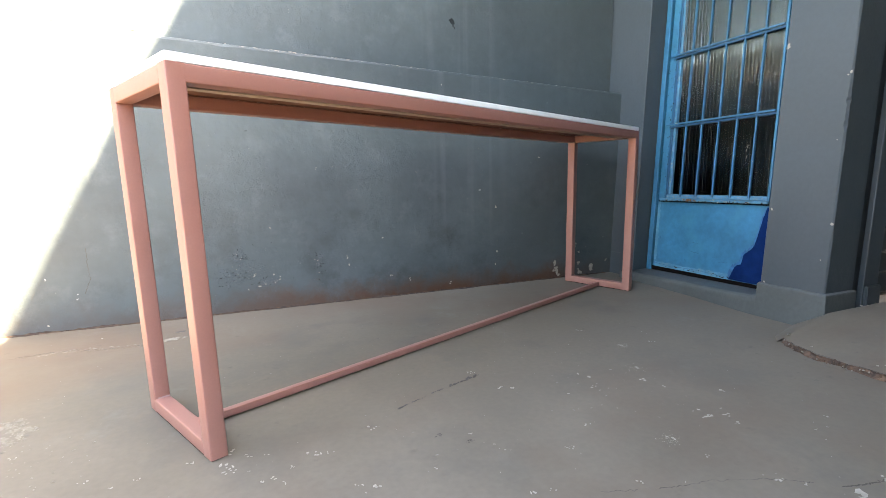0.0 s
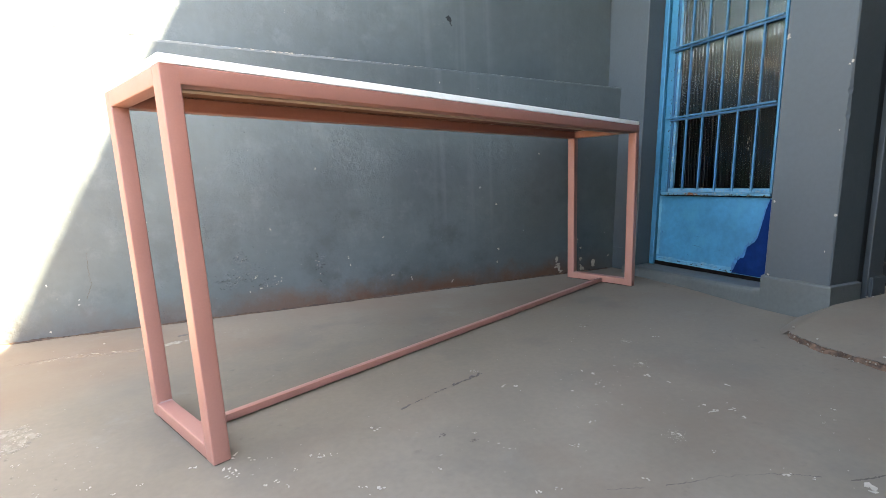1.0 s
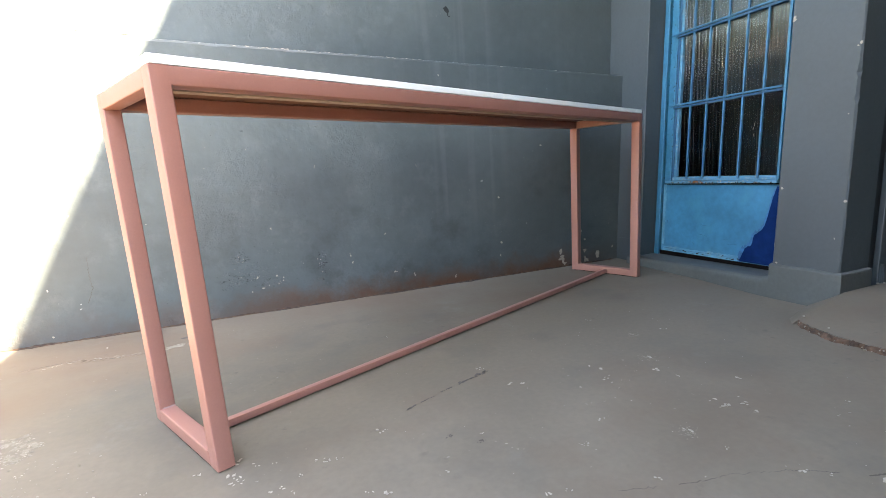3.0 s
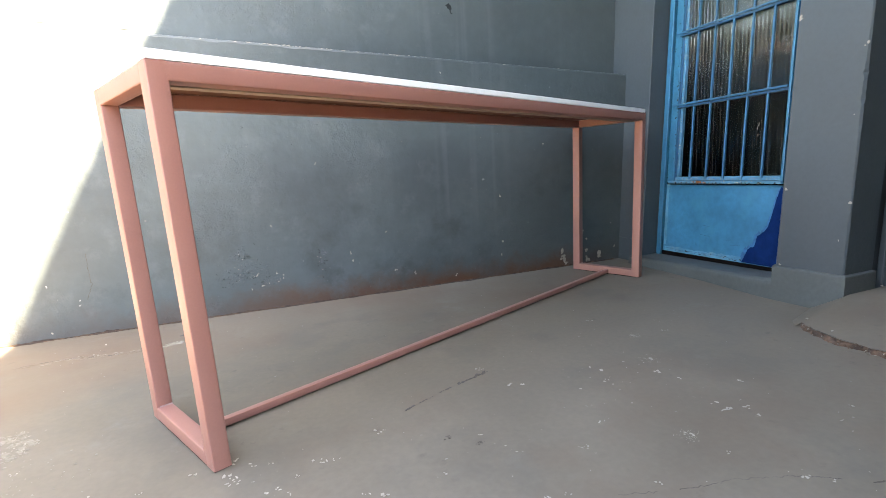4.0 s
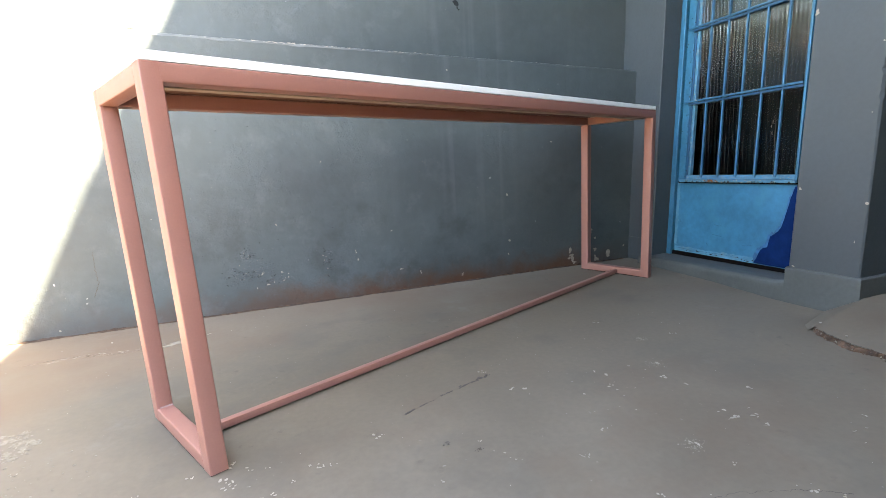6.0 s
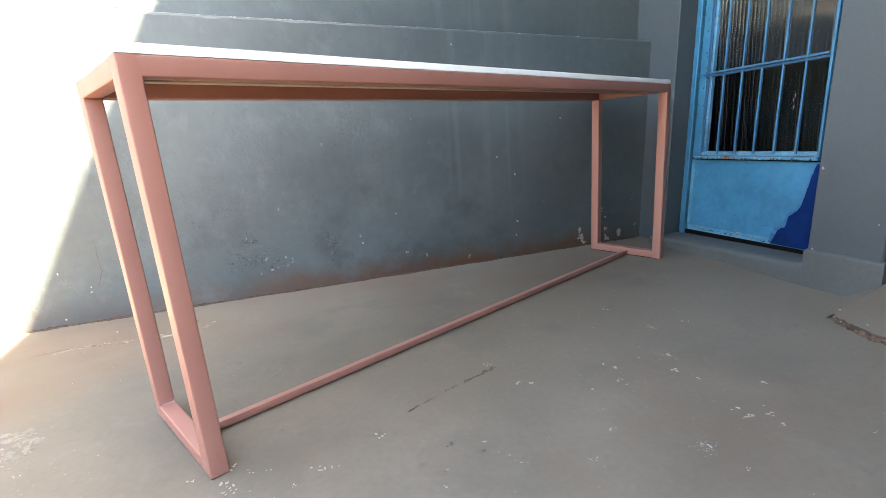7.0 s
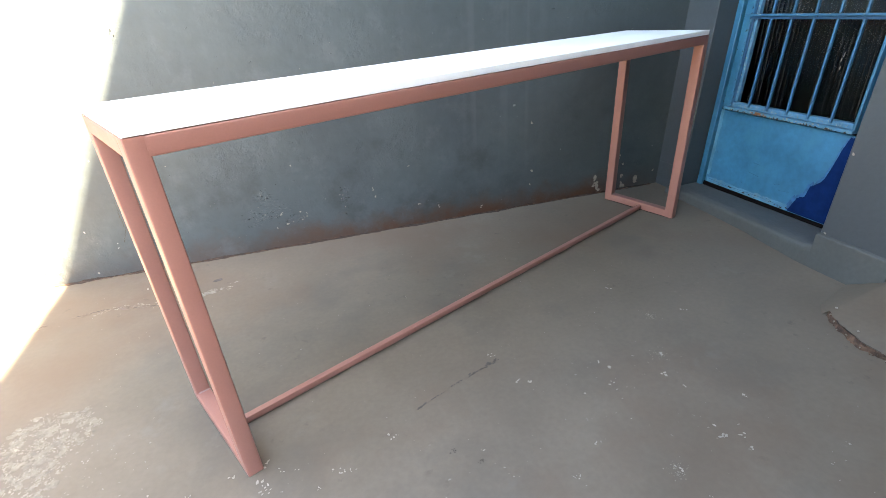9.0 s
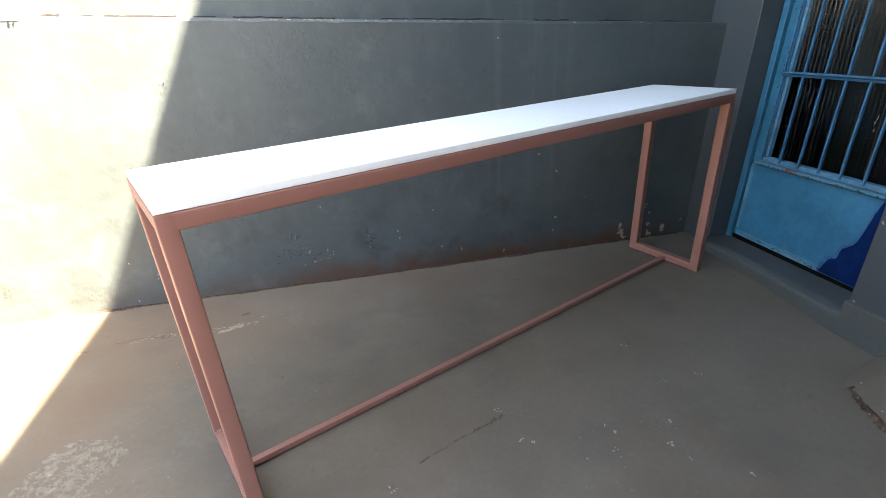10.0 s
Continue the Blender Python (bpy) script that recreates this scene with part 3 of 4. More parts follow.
def metal_door():
    door = new("door_1")
    door.location = (2.4, 0.72, 0.07)
    tagged(door, "blue steel door with barred ribbed glass, chipped paint", "door", kind="structure")
    inv = Matrix.Translation((-2.4, -0.72, -0.07))

    def add(name, bm, mat, parent=door, label=""):
        lean_x(bm, DOOR_LEAN, DOOR_PIVOT)
        bm.transform(inv)
        return part(name, bm, mat, parent, label)

    x = 2.39
    y0, y1 = 0.385, 1.09
    add("frame_post", box(x - 0.012, 1.1, 0.03, x + 0.06, 1.132, 2.09, 0.004), M_PALEBLUE)
    add("frame_rebate", box(x + 0.012, 1.084, 0.03, x + 0.06, 1.1, 2.06), M_RUBBER_GAP, label="dark gap between frame and door")
    add("frame_post", box(x - 0.01, 0.345, 0.03, x + 0.06, 0.382, 2.09, 0.004), M_PALEBLUE)
    add("frame_head", box(x - 0.01, 0.382, 2.06, x + 0.06, 1.06, 2.09, 0.004), M_PALEBLUE)
    add("stile", box(x, 1.046, 0.466, x + 0.035, y1, 2.055, 0.003), M_PALEBLUE)
    # the recess shade is painted in with the darker blue
    add("stile_return", box(x + 0.006, 1.034, 0.478, x + 0.035, 1.0455, 1.99, 0.001), M_SHADE_SCRATCH_BLUE, label="inner edge of the stile, shade put into its deeper blue")
    add("stile", box(x - 0.014, 0.424, 0.466, x + 0.035, 0.436, 2.055, 0.003), M_PALEBLUE)
    add("stile", box(x + 0.004, y0, 0.466, x + 0.035, 0.4235, 2.055, 0.003), M_PALEBLUE)
    add("top_rail", box(x, 0.437, 1.99, x + 0.035, 1.045, 2.055, 0.004), M_PALEBLUE)
    panel = add("lower_panel", box(x - 0.003, 0.387, 0.0725, x + 0.03, 1.088, 0.4535, 0.003), M_BLUE)
    # black box draws the shadow line that the overhang alone leaves too weak
    add("tray_shadow_line", box(x + 0.004, 0.39, 0.453, x + 0.028, 1.086, 0.4612), M_RUBBER_GAP, label="black strip painting the shadow line under the ledge")
    tray = box(x - 0.024, 0.424, 0.461, x + 0.03, 1.062, 0.475, 0.002)
    bmesh.ops.subdivide_edges(tray, edges=[e for e in tray.edges if abs(e.verts[0].co.y - e.verts[1].co.y) > 0.3], cuts=60)
    for v in tray.verts:
        if v.co.x < x - 0.02 and v.co.z < 0.466:
            v.co.x += max(0.0, 0.012 * noise.noise((v.co.y * 60, 1, 0)))
            v.co.z += max(0.0, 0.006 * noise.noise((v.co.y * 80, 7, 0)))
    add("panel_tray", tray, M_CHIPPED, label="peeling pale blue ledge with rust spots")
    add("glass_bead", box(x - 0.002, 0.437, 0.4755, x + 0.03, 1.033, 0.497, 0.003), M_CHIPPED)
    add("glass_bead", box(x + 0.008, 1.017, 0.498, x + 0.03, 1.0335, 1.989, 0.003), M_CHIPPED, label="bare worn glazing bead")
    for z in (0.89, 1.27, 1.65):
        bar = add("cross_bar", box(x - 0.022, 0.4365, z - 0.004, x - 0.012, 1.066, z + 0.0055, 0.002), M_BARBLUE)
        # darker blue paints the shadow under the cross bar
        add("web", box(x - 0.0115, 0.4365, z - 0.017, x + 0.02, 1.0455, z - 0.006, 0.001), M_SHADE_SCRATCH_BLUE, bar, "web behind the bar, shade put into its deeper blue")
    for i in range(5):
        y = 0.53 + 0.1007 * i
        add("bar", box(x - 0.0115, y - 0.0045, 0.485, x + 0.001, y + 0.0045, 1.99, 0.002), M_BARBLUE)
    pane = ribbed_pane(x + 0.05, 0.4365, 0.48, 1.99, 0.02, 29)
    lean_x(pane, -DOOR_LEAN, DOOR_PIVOT)
    pane = add("pane", pane, M_GLASS, label="ribbed translucent glass")
    # grime caught along the ribs, with their glints painted as the same pale lines
    bm = bmesh.new()
    for rib in range(29):
        y = 0.4365 + 0.02 * (rib + 0.5)
        prev = None
        for i in range(101):
            z = 0.5 + 1.48 * i / 100
            w = 0.0009 * max(0.0, 0.55 + 1.1 * noise.noise((rib * 3.3, z * 2.2, 2)) + 0.5 * noise.noise((rib * 5.1, z * 14, 6)))
            row = [bm.verts.new((x + 0.0463, y - w, z)), bm.verts.new((x + 0.0463, y + w, z))]
            if prev and w > 0.0001:
                bm.faces.new((prev[0], row[0], row[1], prev[1]))
            prev = row
    for v in [v for v in bm.verts if not v.link_faces]:
        bm.verts.remove(v)
    lean_x(bm, -DOOR_LEAN, DOOR_PIVOT)
    add("rib_glint_grime", bm, M_GLINT_GRIME, pane, "thin dusty lines and painted glints along the glass ribs")
    # dark blue brushed on over the lower corner, a thin coat first, both ending in upright brush strokes
    prof = [(0.392, 0.449), (0.432, 0.449), (0.448, 0.4), (0.462, 0.33), (0.478, 0.262), (0.498, 0.236), (0.525, 0.216), (0.536, 0.165), (0.566, 0.15), (0.586, 0.1), (0.597, 0.0765)]

    def coat(grow, rise, ragged, seed, depth):
        bm = bmesh.new()
        prev = None
        for i in range(161):
            y = 0.392 + (0.205 + grow) * i / 160
            q = y - grow * (y - 0.392) / 0.2
            for (ya, za), (yb, zb) in zip(prof, prof[1:]):
                if ya <= q <= yb:
                    z = za + (zb - za) * (q - ya) / (yb - ya)
            z += rise + ragged * (noise.noise((y * 95, seed, 0)) + 0.7 * noise.noise((y * 260, seed, 3)))
            row = [bm.verts.new((x - depth, y, 0.0765)), bm.verts.new((x - depth, y, min(0.4495, max(0.077, z))))]
            if prev:
                bm.faces.new((prev[0], row[0], row[1], prev[1]))
            prev = row
        bmesh.ops.recalc_face_normals(bm, faces=bm.faces[:])
        return bm

    add("thin_coat", coat(0.016, 0.004, 0.012, 2, 0.0037), M_THINCOAT, panel, "thin streaky coat of darker blue")
    add("paint_patch", coat(0.0, -0.003, 0.007, 5, 0.0044), M_NAVY, panel, "dark blue fresh paint patch")
    # near-black box; the darkness of the sill gap is in its colour
    add("bottom_gap", box(x - 0.001, 0.345, 0.02, x + 0.03, 1.097, 0.0715), M_RUBBER_GAP, label="near-black strip painting the dark gap under the door")
    # old paint that ran over the mortar beside the frame
    add("paint_edge", ragged_strip(x + 0.003, 1.131, 1.142, 0.06, 0.62, "z", 0.008, 3), M_CHIPPED, label="torn edge of pale blue paint on mortar")
    add("paint_edge", ragged_strip(x + 0.003, 1.131, 1.1345, 0.62, 1.9, "z", 0.004, 5), M_PALEBLUE, label="torn edge of blue paint on mortar")
    return door


metal_door()
structure("door_mortar", lean_x(box(2.3945, 1.13, 0.03, 2.44, 1.17, 2.11), 0.056, 0.7), M_CEMENT, "mortar strip round the door frame", "trim")


# ---- gate beyond the pier ----
def slatted_gate():
    gate = new("metal_gate")
    gate.location = (2.5, 0.06, 0.09)
    tagged(gate, "black slatted steel gate beside the pier", "gate")
    part("guide_channel", lean_x(box(-0.205, -0.02, -0.02, -0.137, 0.15, 2.09, 0.003), 0.058, 0.06), M_BLACK, gate)
    for i in range(23):
        part("slat", lean_x(box(-0.035, 0.0, 0.005 + 0.09 * i, 0.85, 0.02, 0.09 + 0.09 * i, 0.004, 1), 0.058, 0.06), M_BLACK, gate)
    return gate


slatted_gate()

# ---- flecks, cracks, crumbs ----
def fleck(bm, x, y, r, rng, normal="z", at=0.0006, squash=None, turn=None):
    """A thin irregular flake lying on the floor (z), on the back walls (y) or on the side (x)."""
    k = rng.randint(6, 9)
    turn = rng.uniform(0, 3.14) if turn is None else turn
    squash = rng.uniform(0.35, 0.8) if squash is None else squash
    lo, hi = [], []
    thick = 0.0007
    at += (1 if normal == "z" else -1) * rng.uniform(0, 0.0007)
    for i in range(k):
        a = 2 * math.pi * i / k
        q = r * rng.uniform(0.55, 1.3)
        u, v = q * math.cos(a), q * squash * math.sin(a)
        u, v = u * math.cos(turn) - v * math.sin(turn), u * math.sin(turn) + v * math.cos(turn)
        if normal == "z":
            p0, p1 = (x + u, y + v, max(at - thick * 2, -0.0002)), (x + u * 0.93, y + v * 0.93, at)
        elif normal == "y":
            p0, p1 = (x - u, at + thick, y + v), (x - u * 0.93, at, y + v * 0.93)
        else:
            p0, p1 = (at + thick, x - u, y + v), (at, x - u * 0.93, y + v * 0.93)
        lo.append(bm.verts.new(p0))
        hi.append(bm.verts.new(p1))
    bm.faces.new(hi)
    for i in range(k):
        bm.faces.new((lo[i], lo[(i + 1) % k], hi[(i + 1) % k], hi[i]))


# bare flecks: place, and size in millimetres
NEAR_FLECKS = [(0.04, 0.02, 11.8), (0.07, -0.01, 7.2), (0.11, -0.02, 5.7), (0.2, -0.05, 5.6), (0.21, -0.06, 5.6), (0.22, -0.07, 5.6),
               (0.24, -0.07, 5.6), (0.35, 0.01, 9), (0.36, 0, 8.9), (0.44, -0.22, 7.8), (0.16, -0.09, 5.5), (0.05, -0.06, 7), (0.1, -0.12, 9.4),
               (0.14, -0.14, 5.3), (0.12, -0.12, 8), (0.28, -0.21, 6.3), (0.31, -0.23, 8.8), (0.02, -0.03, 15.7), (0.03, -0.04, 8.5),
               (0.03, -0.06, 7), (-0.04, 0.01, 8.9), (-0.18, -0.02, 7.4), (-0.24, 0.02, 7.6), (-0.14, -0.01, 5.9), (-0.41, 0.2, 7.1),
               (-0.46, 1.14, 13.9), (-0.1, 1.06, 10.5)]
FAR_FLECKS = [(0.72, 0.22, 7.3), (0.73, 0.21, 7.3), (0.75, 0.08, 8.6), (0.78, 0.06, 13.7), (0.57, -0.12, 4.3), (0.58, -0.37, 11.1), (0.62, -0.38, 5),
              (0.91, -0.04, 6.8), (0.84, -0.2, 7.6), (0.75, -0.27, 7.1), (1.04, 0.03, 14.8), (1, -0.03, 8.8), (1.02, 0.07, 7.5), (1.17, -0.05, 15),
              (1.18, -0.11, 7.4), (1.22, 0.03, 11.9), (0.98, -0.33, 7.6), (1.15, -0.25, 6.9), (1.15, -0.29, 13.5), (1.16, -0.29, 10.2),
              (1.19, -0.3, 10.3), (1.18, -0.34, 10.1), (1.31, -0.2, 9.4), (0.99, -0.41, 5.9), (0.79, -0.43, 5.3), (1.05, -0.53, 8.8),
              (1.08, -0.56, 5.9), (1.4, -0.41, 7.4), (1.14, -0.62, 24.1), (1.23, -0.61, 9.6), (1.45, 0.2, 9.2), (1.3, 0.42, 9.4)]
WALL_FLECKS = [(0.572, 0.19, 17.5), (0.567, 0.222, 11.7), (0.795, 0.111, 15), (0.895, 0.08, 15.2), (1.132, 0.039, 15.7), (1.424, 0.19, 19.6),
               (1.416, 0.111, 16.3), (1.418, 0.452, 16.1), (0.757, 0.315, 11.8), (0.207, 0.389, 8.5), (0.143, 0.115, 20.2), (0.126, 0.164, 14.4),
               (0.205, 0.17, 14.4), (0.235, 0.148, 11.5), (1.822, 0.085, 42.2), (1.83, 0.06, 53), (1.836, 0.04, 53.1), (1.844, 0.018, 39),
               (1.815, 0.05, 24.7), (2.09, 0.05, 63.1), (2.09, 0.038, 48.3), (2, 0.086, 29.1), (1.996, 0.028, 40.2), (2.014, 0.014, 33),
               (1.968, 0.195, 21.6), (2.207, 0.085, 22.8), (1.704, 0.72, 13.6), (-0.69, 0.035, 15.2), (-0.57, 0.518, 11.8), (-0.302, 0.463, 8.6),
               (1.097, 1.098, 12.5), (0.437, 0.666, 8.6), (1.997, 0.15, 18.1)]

# where the wall paint has blistered: centre and spread
CLUSTERS = ((0.02, 0.17, 0.07, 0.05), (0.1, 0.195, 0.08, 0.045), (0.18, 0.135, 0.08, 0.024), (0.43, 0.2, 0.03, 0.05), (0.06, 0.27, 0.05, 0.035))

rng = random.Random(5)
bm = bmesh.new()
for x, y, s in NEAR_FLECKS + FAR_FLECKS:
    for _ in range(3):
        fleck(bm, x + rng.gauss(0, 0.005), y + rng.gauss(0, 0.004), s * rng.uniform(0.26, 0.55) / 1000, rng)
for _ in range(210):
    fleck(bm, rng.uniform(-0.6, 1.7), rng.uniform(-0.9, 1.1), rng.uniform(0.0005, 0.0014), rng)
for cx, cy in ((1.0, -0.05), (1.12, 0.0), (0.95, -0.12), (1.15, -0.27), (0.62, -0.2), (0.75, -0.3), (1.3, -0.45), (0.3, -0.3)):
    for _ in range(5):
        fleck(bm, rng.gauss(cx, 0.03), rng.gauss(cy, 0.025), rng.uniform(0.001, 0.004), rng, squash=0.18, turn=rng.gauss(-0.3, 0.4))
WORN_EDGE = [(-0.72, 0.02), (-0.72, 0.2), (-0.622, 0.434), (-0.464, 0.423), (-0.414, 0.321), (-0.451, 0.221), (-0.5, 0.02)]


def inside(x, y, poly):
    hit = False
    for (x0, y0), (x1, y1) in zip(poly, poly[1:] + poly[:1]):
        if (y0 > y) != (y1 > y) and x < x0 + (x1 - x0) * (y - y0) / (y1 - y0):
            hit = not hit
    return hit


base = bmesh.new()
made = 0
while made < 430:
    x, y = rng.uniform(-0.75, -0.38), rng.uniform(0.0, 0.46)
    if inside(x + 0.02 * noise.noise((x * 30, y * 30, 0)), y + 0.02 * noise.noise((x * 30, y * 30, 5)), WORN_EDGE) and noise.noise((x * 38, y * 38, 2)) > -0.1:
        fleck(base, x, y, rng.uniform(0.005, 0.014), rng, at=0.0003)
        made += 1
part("worn_base", fix(base), M_RUBBED, floor)
worn = bmesh.new()
made = 0
while made < 2900:
    x, y = rng.uniform(-0.75, -0.38), rng.uniform(0.0, 0.46)
    if inside(x + 0.02 * noise.noise((x * 30, y * 30, 0)), y + 0.02 * noise.noise((x * 30, y * 30, 5)), WORN_EDGE) and noise.noise((x * 38, y * 38, 2)) > rng.uniform(-0.45, 0.25):
        fleck(worn, x, y, 0.0007 + 0.0032 * rng.random() ** 2.2, rng)
        made += 1
for _ in range(110):
    fleck(worn, rng.gauss(-0.43, 0.09), rng.gauss(0.12, 0.12), rng.uniform(0.001, 0.003), rng)
for _ in range(70):
    f = rng.random()
    fleck(worn, -0.275 + 0.095 * f + rng.gauss(0, 0.004), 0.972 + 0.034 * f + rng.gauss(0, 0.007), rng.uniform(0.002, 0.012), rng, squash=0.4, turn=0.35)
for cx, cy, r in ((0.972, -0.333, 0.012), (1.213, 0.030, 0.014), (1.323, 0.208, 0.012)):
    for _ in range(70):
        fleck(worn, rng.gauss(cx, r), rng.gauss(cy, r), 0.0005 + 0.0018 * rng.random() ** 2, rng, at=0.0004)
tagged(part("worn_patch", fix(worn), M_WORN), "patch of floor paint worn down to pale cement", "worn patch", kind="stuff")
tagged(part("paint_flecks", fix(bm), M_FLECK), "bare white paint flecks scattered on the cement floor", "flecks", kind="stuff")

bm = bmesh.new()
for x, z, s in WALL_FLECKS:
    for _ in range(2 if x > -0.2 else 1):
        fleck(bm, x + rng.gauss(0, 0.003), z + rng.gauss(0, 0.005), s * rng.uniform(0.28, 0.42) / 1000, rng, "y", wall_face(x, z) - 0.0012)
for _ in range(64):
    x = rng.choice((rng.uniform(-0.1, 1.9), rng.gauss(0.35, 0.12), rng.gauss(0.9, 0.1)))
    fleck(bm, x, ledge_z(x) - 0.005 + rng.gauss(0, 0.0015), rng.uniform(0.002, 0.009), rng, "y", WALL_Y - 0.003, 0.2, rng.gauss(0, 0.1))
for _ in range(30):
    fleck(bm, rng.uniform(-0.3, 2.2), rng.uniform(0.05, 1.1), rng.uniform(0.0008, 0.002), rng, "y", WALL_Y - 0.003)
for cx, cz, sx, sz in CLUSTERS:
    for _ in range(4):
        x, z = rng.gauss(cx, sx * 0.55), rng.gauss(cz, sz * 0.55)
        fleck(bm, x, z, rng.uniform(0.001, 0.0042), rng, "y", wall_face(x, z) - 0.0075)
tagged(part("wall_flecks", fix(bm), M_FLECK), "bare white spots where grey wall paint chipped off", "flecks", kind="stuff")

# blistered and flaking paint on the lower wall: plates of paint lifted at uneven heights


def relief_patch(x0, x1, z0, z1, nx, nz):
    bm = bmesh.new()
    grid = []
    for i in range(nx + 1):
        col = []
        for j in range(nz + 1):
            x, z = x0 + (x1 - x0) * i / nx, z0 + (z1 - z0) * j / nz
            mask = max(math.exp(-((x - cx) / sx) ** 2 - ((z - cz) / sz) ** 2) for cx, cz, sx, sz in CLUSTERS)
            mask *= 0.85 + 0.8 * noise.noise((x * 22, 11, z * 22))
            p = Vector((x * 78 + 1.2 * noise.noise((x * 30, 1, z * 30)), 0.5, z * 125 + 1.2 * noise.noise((x * 30, 7, z * 30))))
            dist, cells = noise.voronoi(p)
            lift = abs(noise.noise(cells[0] * 3.1)) + 0.12
            edge = min(1.0, (dist[1] - dist[0]) / 0.07)
            y = 0.0012 - 0.009 * min(1.0, 1.7 * max(0.0, mask - 0.1)) * lift * edge
            col.append(bm.verts.new((x, wall_face(x, z) + y, z)))
        grid.append(col)
    for a, b in zip(grid, grid[1:]):
        for j in range(nz):
            if any(v.co.y < wall_face(v.co.x, v.co.z) + 0.0008 for v in (a[j], b[j], b[j + 1], a[j + 1])):
                bm.faces.new((a[j], b[j], b[j + 1], a[j + 1]))
    loose = [v for v in bm.verts if not v.link_faces]
    for v in loose:
        bm.verts.remove(v)
    return bm


bm = relief_patch(-0.2, 0.6, 0.04, 0.62, 340, 270)
for n in range(190):
    x, z = rng.uniform(-0.3, 1.9), abs(rng.gauss(0.16, 0.1)) + 0.03 if n < 80 else rng.uniform(0.2, 1.1)
    r = rng.uniform(0.002, 0.008)
    k = 8
    face = wall_face(x, z)
    mid = bm.verts.new((x, face - rng.uniform(0.001, 0.003), z + r * 0.3))
    rim = []
    for i in range(k):
        a = 2 * math.pi * i / k
        q = r * rng.uniform(0.6, 1.4)
        rim.append(bm.verts.new((x + q * math.cos(a), face - 0.0002 + 0.003 * (rng.random() < 0.8), z + q * 0.6 * math.sin(a))))
    for i in range(k):
        bm.faces.new((mid, rim[i], rim[(i + 1) % k]))
tagged(part("paint_blisters", bm, M_WALL), "blistered and flaking grey paint on the wall", "blisters", kind="stuff")


# dark flecks paint cracks and the shadows of the lifted plates
bm = bmesh.new()
for cx, cz, sx, sz in CLUSTERS:
    for _ in range(16):
        x, z = rng.gauss(cx, sx * 0.6), rng.gauss(cz, sz * 0.6)
        fleck(bm, x, z, rng.uniform(0.0015, 0.007), rng, "y", wall_face(x, z) - 0.0068, 0.22, rng.gauss(0.2, 0.7))
tagged(part("flake_shadow_marks", fix(bm), M_MARK_SHADOW), "dark flecks painting cracks and relief shadow between flaking paint plates", "flakes", kind="stuff")


def ribbon(points, width, rng, normal="z", at=0.0005, steps=14, gaps=0.0, jitter=0.0016):
    """A crack: a thin dark strip of uneven width along a line of places."""
    bm = bmesh.new()
    line = []
    for (x0, y0), (x1, y1) in zip(points, points[1:]):
        for i in range(steps):
            f = i / steps
            line.append((x0 + (x1 - x0) * f + rng.gauss(0, jitter), y0 + (y1 - y0) * f + rng.gauss(0, jitter)))
    line.append(points[-1])
    prev = None
    for i, (x, y) in enumerate(line):
        j = min(i + 1, len(line) - 1)
        dx, dy = line[j][0] - line[max(i - 1, 0)][0], line[j][1] - line[max(i - 1, 0)][1]
        n = math.hypot(dx, dy) or 1
        w = width * max(0.15, 0.5 + 0.5 * rng.random() + 0.6 * noise.noise((x * 9, y * 9, 7)))
        p, q = (x - dy / n * w, y + dx / n * w), (x + dy / n * w, y - dx / n * w)
        pair = [bm.verts.new({"z": (a, b, at), "y": (a, at, b), "x": (at, a, b)}[normal]) for a, b in (p, q)]
        if prev and noise.noise((x * 6, y * 6, 3)) > gaps - 0.5:
            bm.faces.new((prev[0], prev[1], pair[1], pair[0]))
        prev = pair
    return fix(bm)


rng = random.Random(11)
part("crack", ribbon([(-0.85, 0.955), (-0.794, 0.975), (-0.72, 1.0), (-0.668, 1.013), (-0.6, 1.024), (-0.542, 1.018), (-0.439, 0.985), (-0.29, 0.972)], 0.0034, rng, gaps=0.35), M_HAIRLINE, floor)
SCAR = [(-0.85, 0.955), (-0.72, 1.0), (-0.6, 1.024), (-0.5, 1.008), (-0.4, 0.98), (-0.28, 0.973)]
bm = bmesh.new()
rows = []
for (xa, ya), (xb, yb) in zip(SCAR, SCAR[1:]):
    for i in range(40):
        f = i / 40
        x, y = xa + (xb - xa) * f, ya + (yb - ya) * f
        row = []
        for k in range(13):
            g = k / 6 - 1
            v = y + 0.02 * g * (1 + 0.5 * noise.noise((x * 14, 4, 0)))
            rise = (1 - g * g) * (0.0025 + 0.006 * noise.noise((x * 40, v * 60, 1)) + 0.003 * noise.noise((x * 110, v * 110, 6)))
            rise *= max(0.0, min(1.0, 0.6 + 1.6 * noise.noise((x * 9, 2, 8))))
            row.append(bm.verts.new((x, v, -0.0006 + rise)))
        rows.append(row)
for a, b in zip(rows, rows[1:]):
    for k in range(12):
        bm.faces.new((a[k], b[k], b[k + 1], a[k + 1]))
part("crack_lip", fix(bm), M_FLOOR, floor, "lumpy broken lip of the old crack")
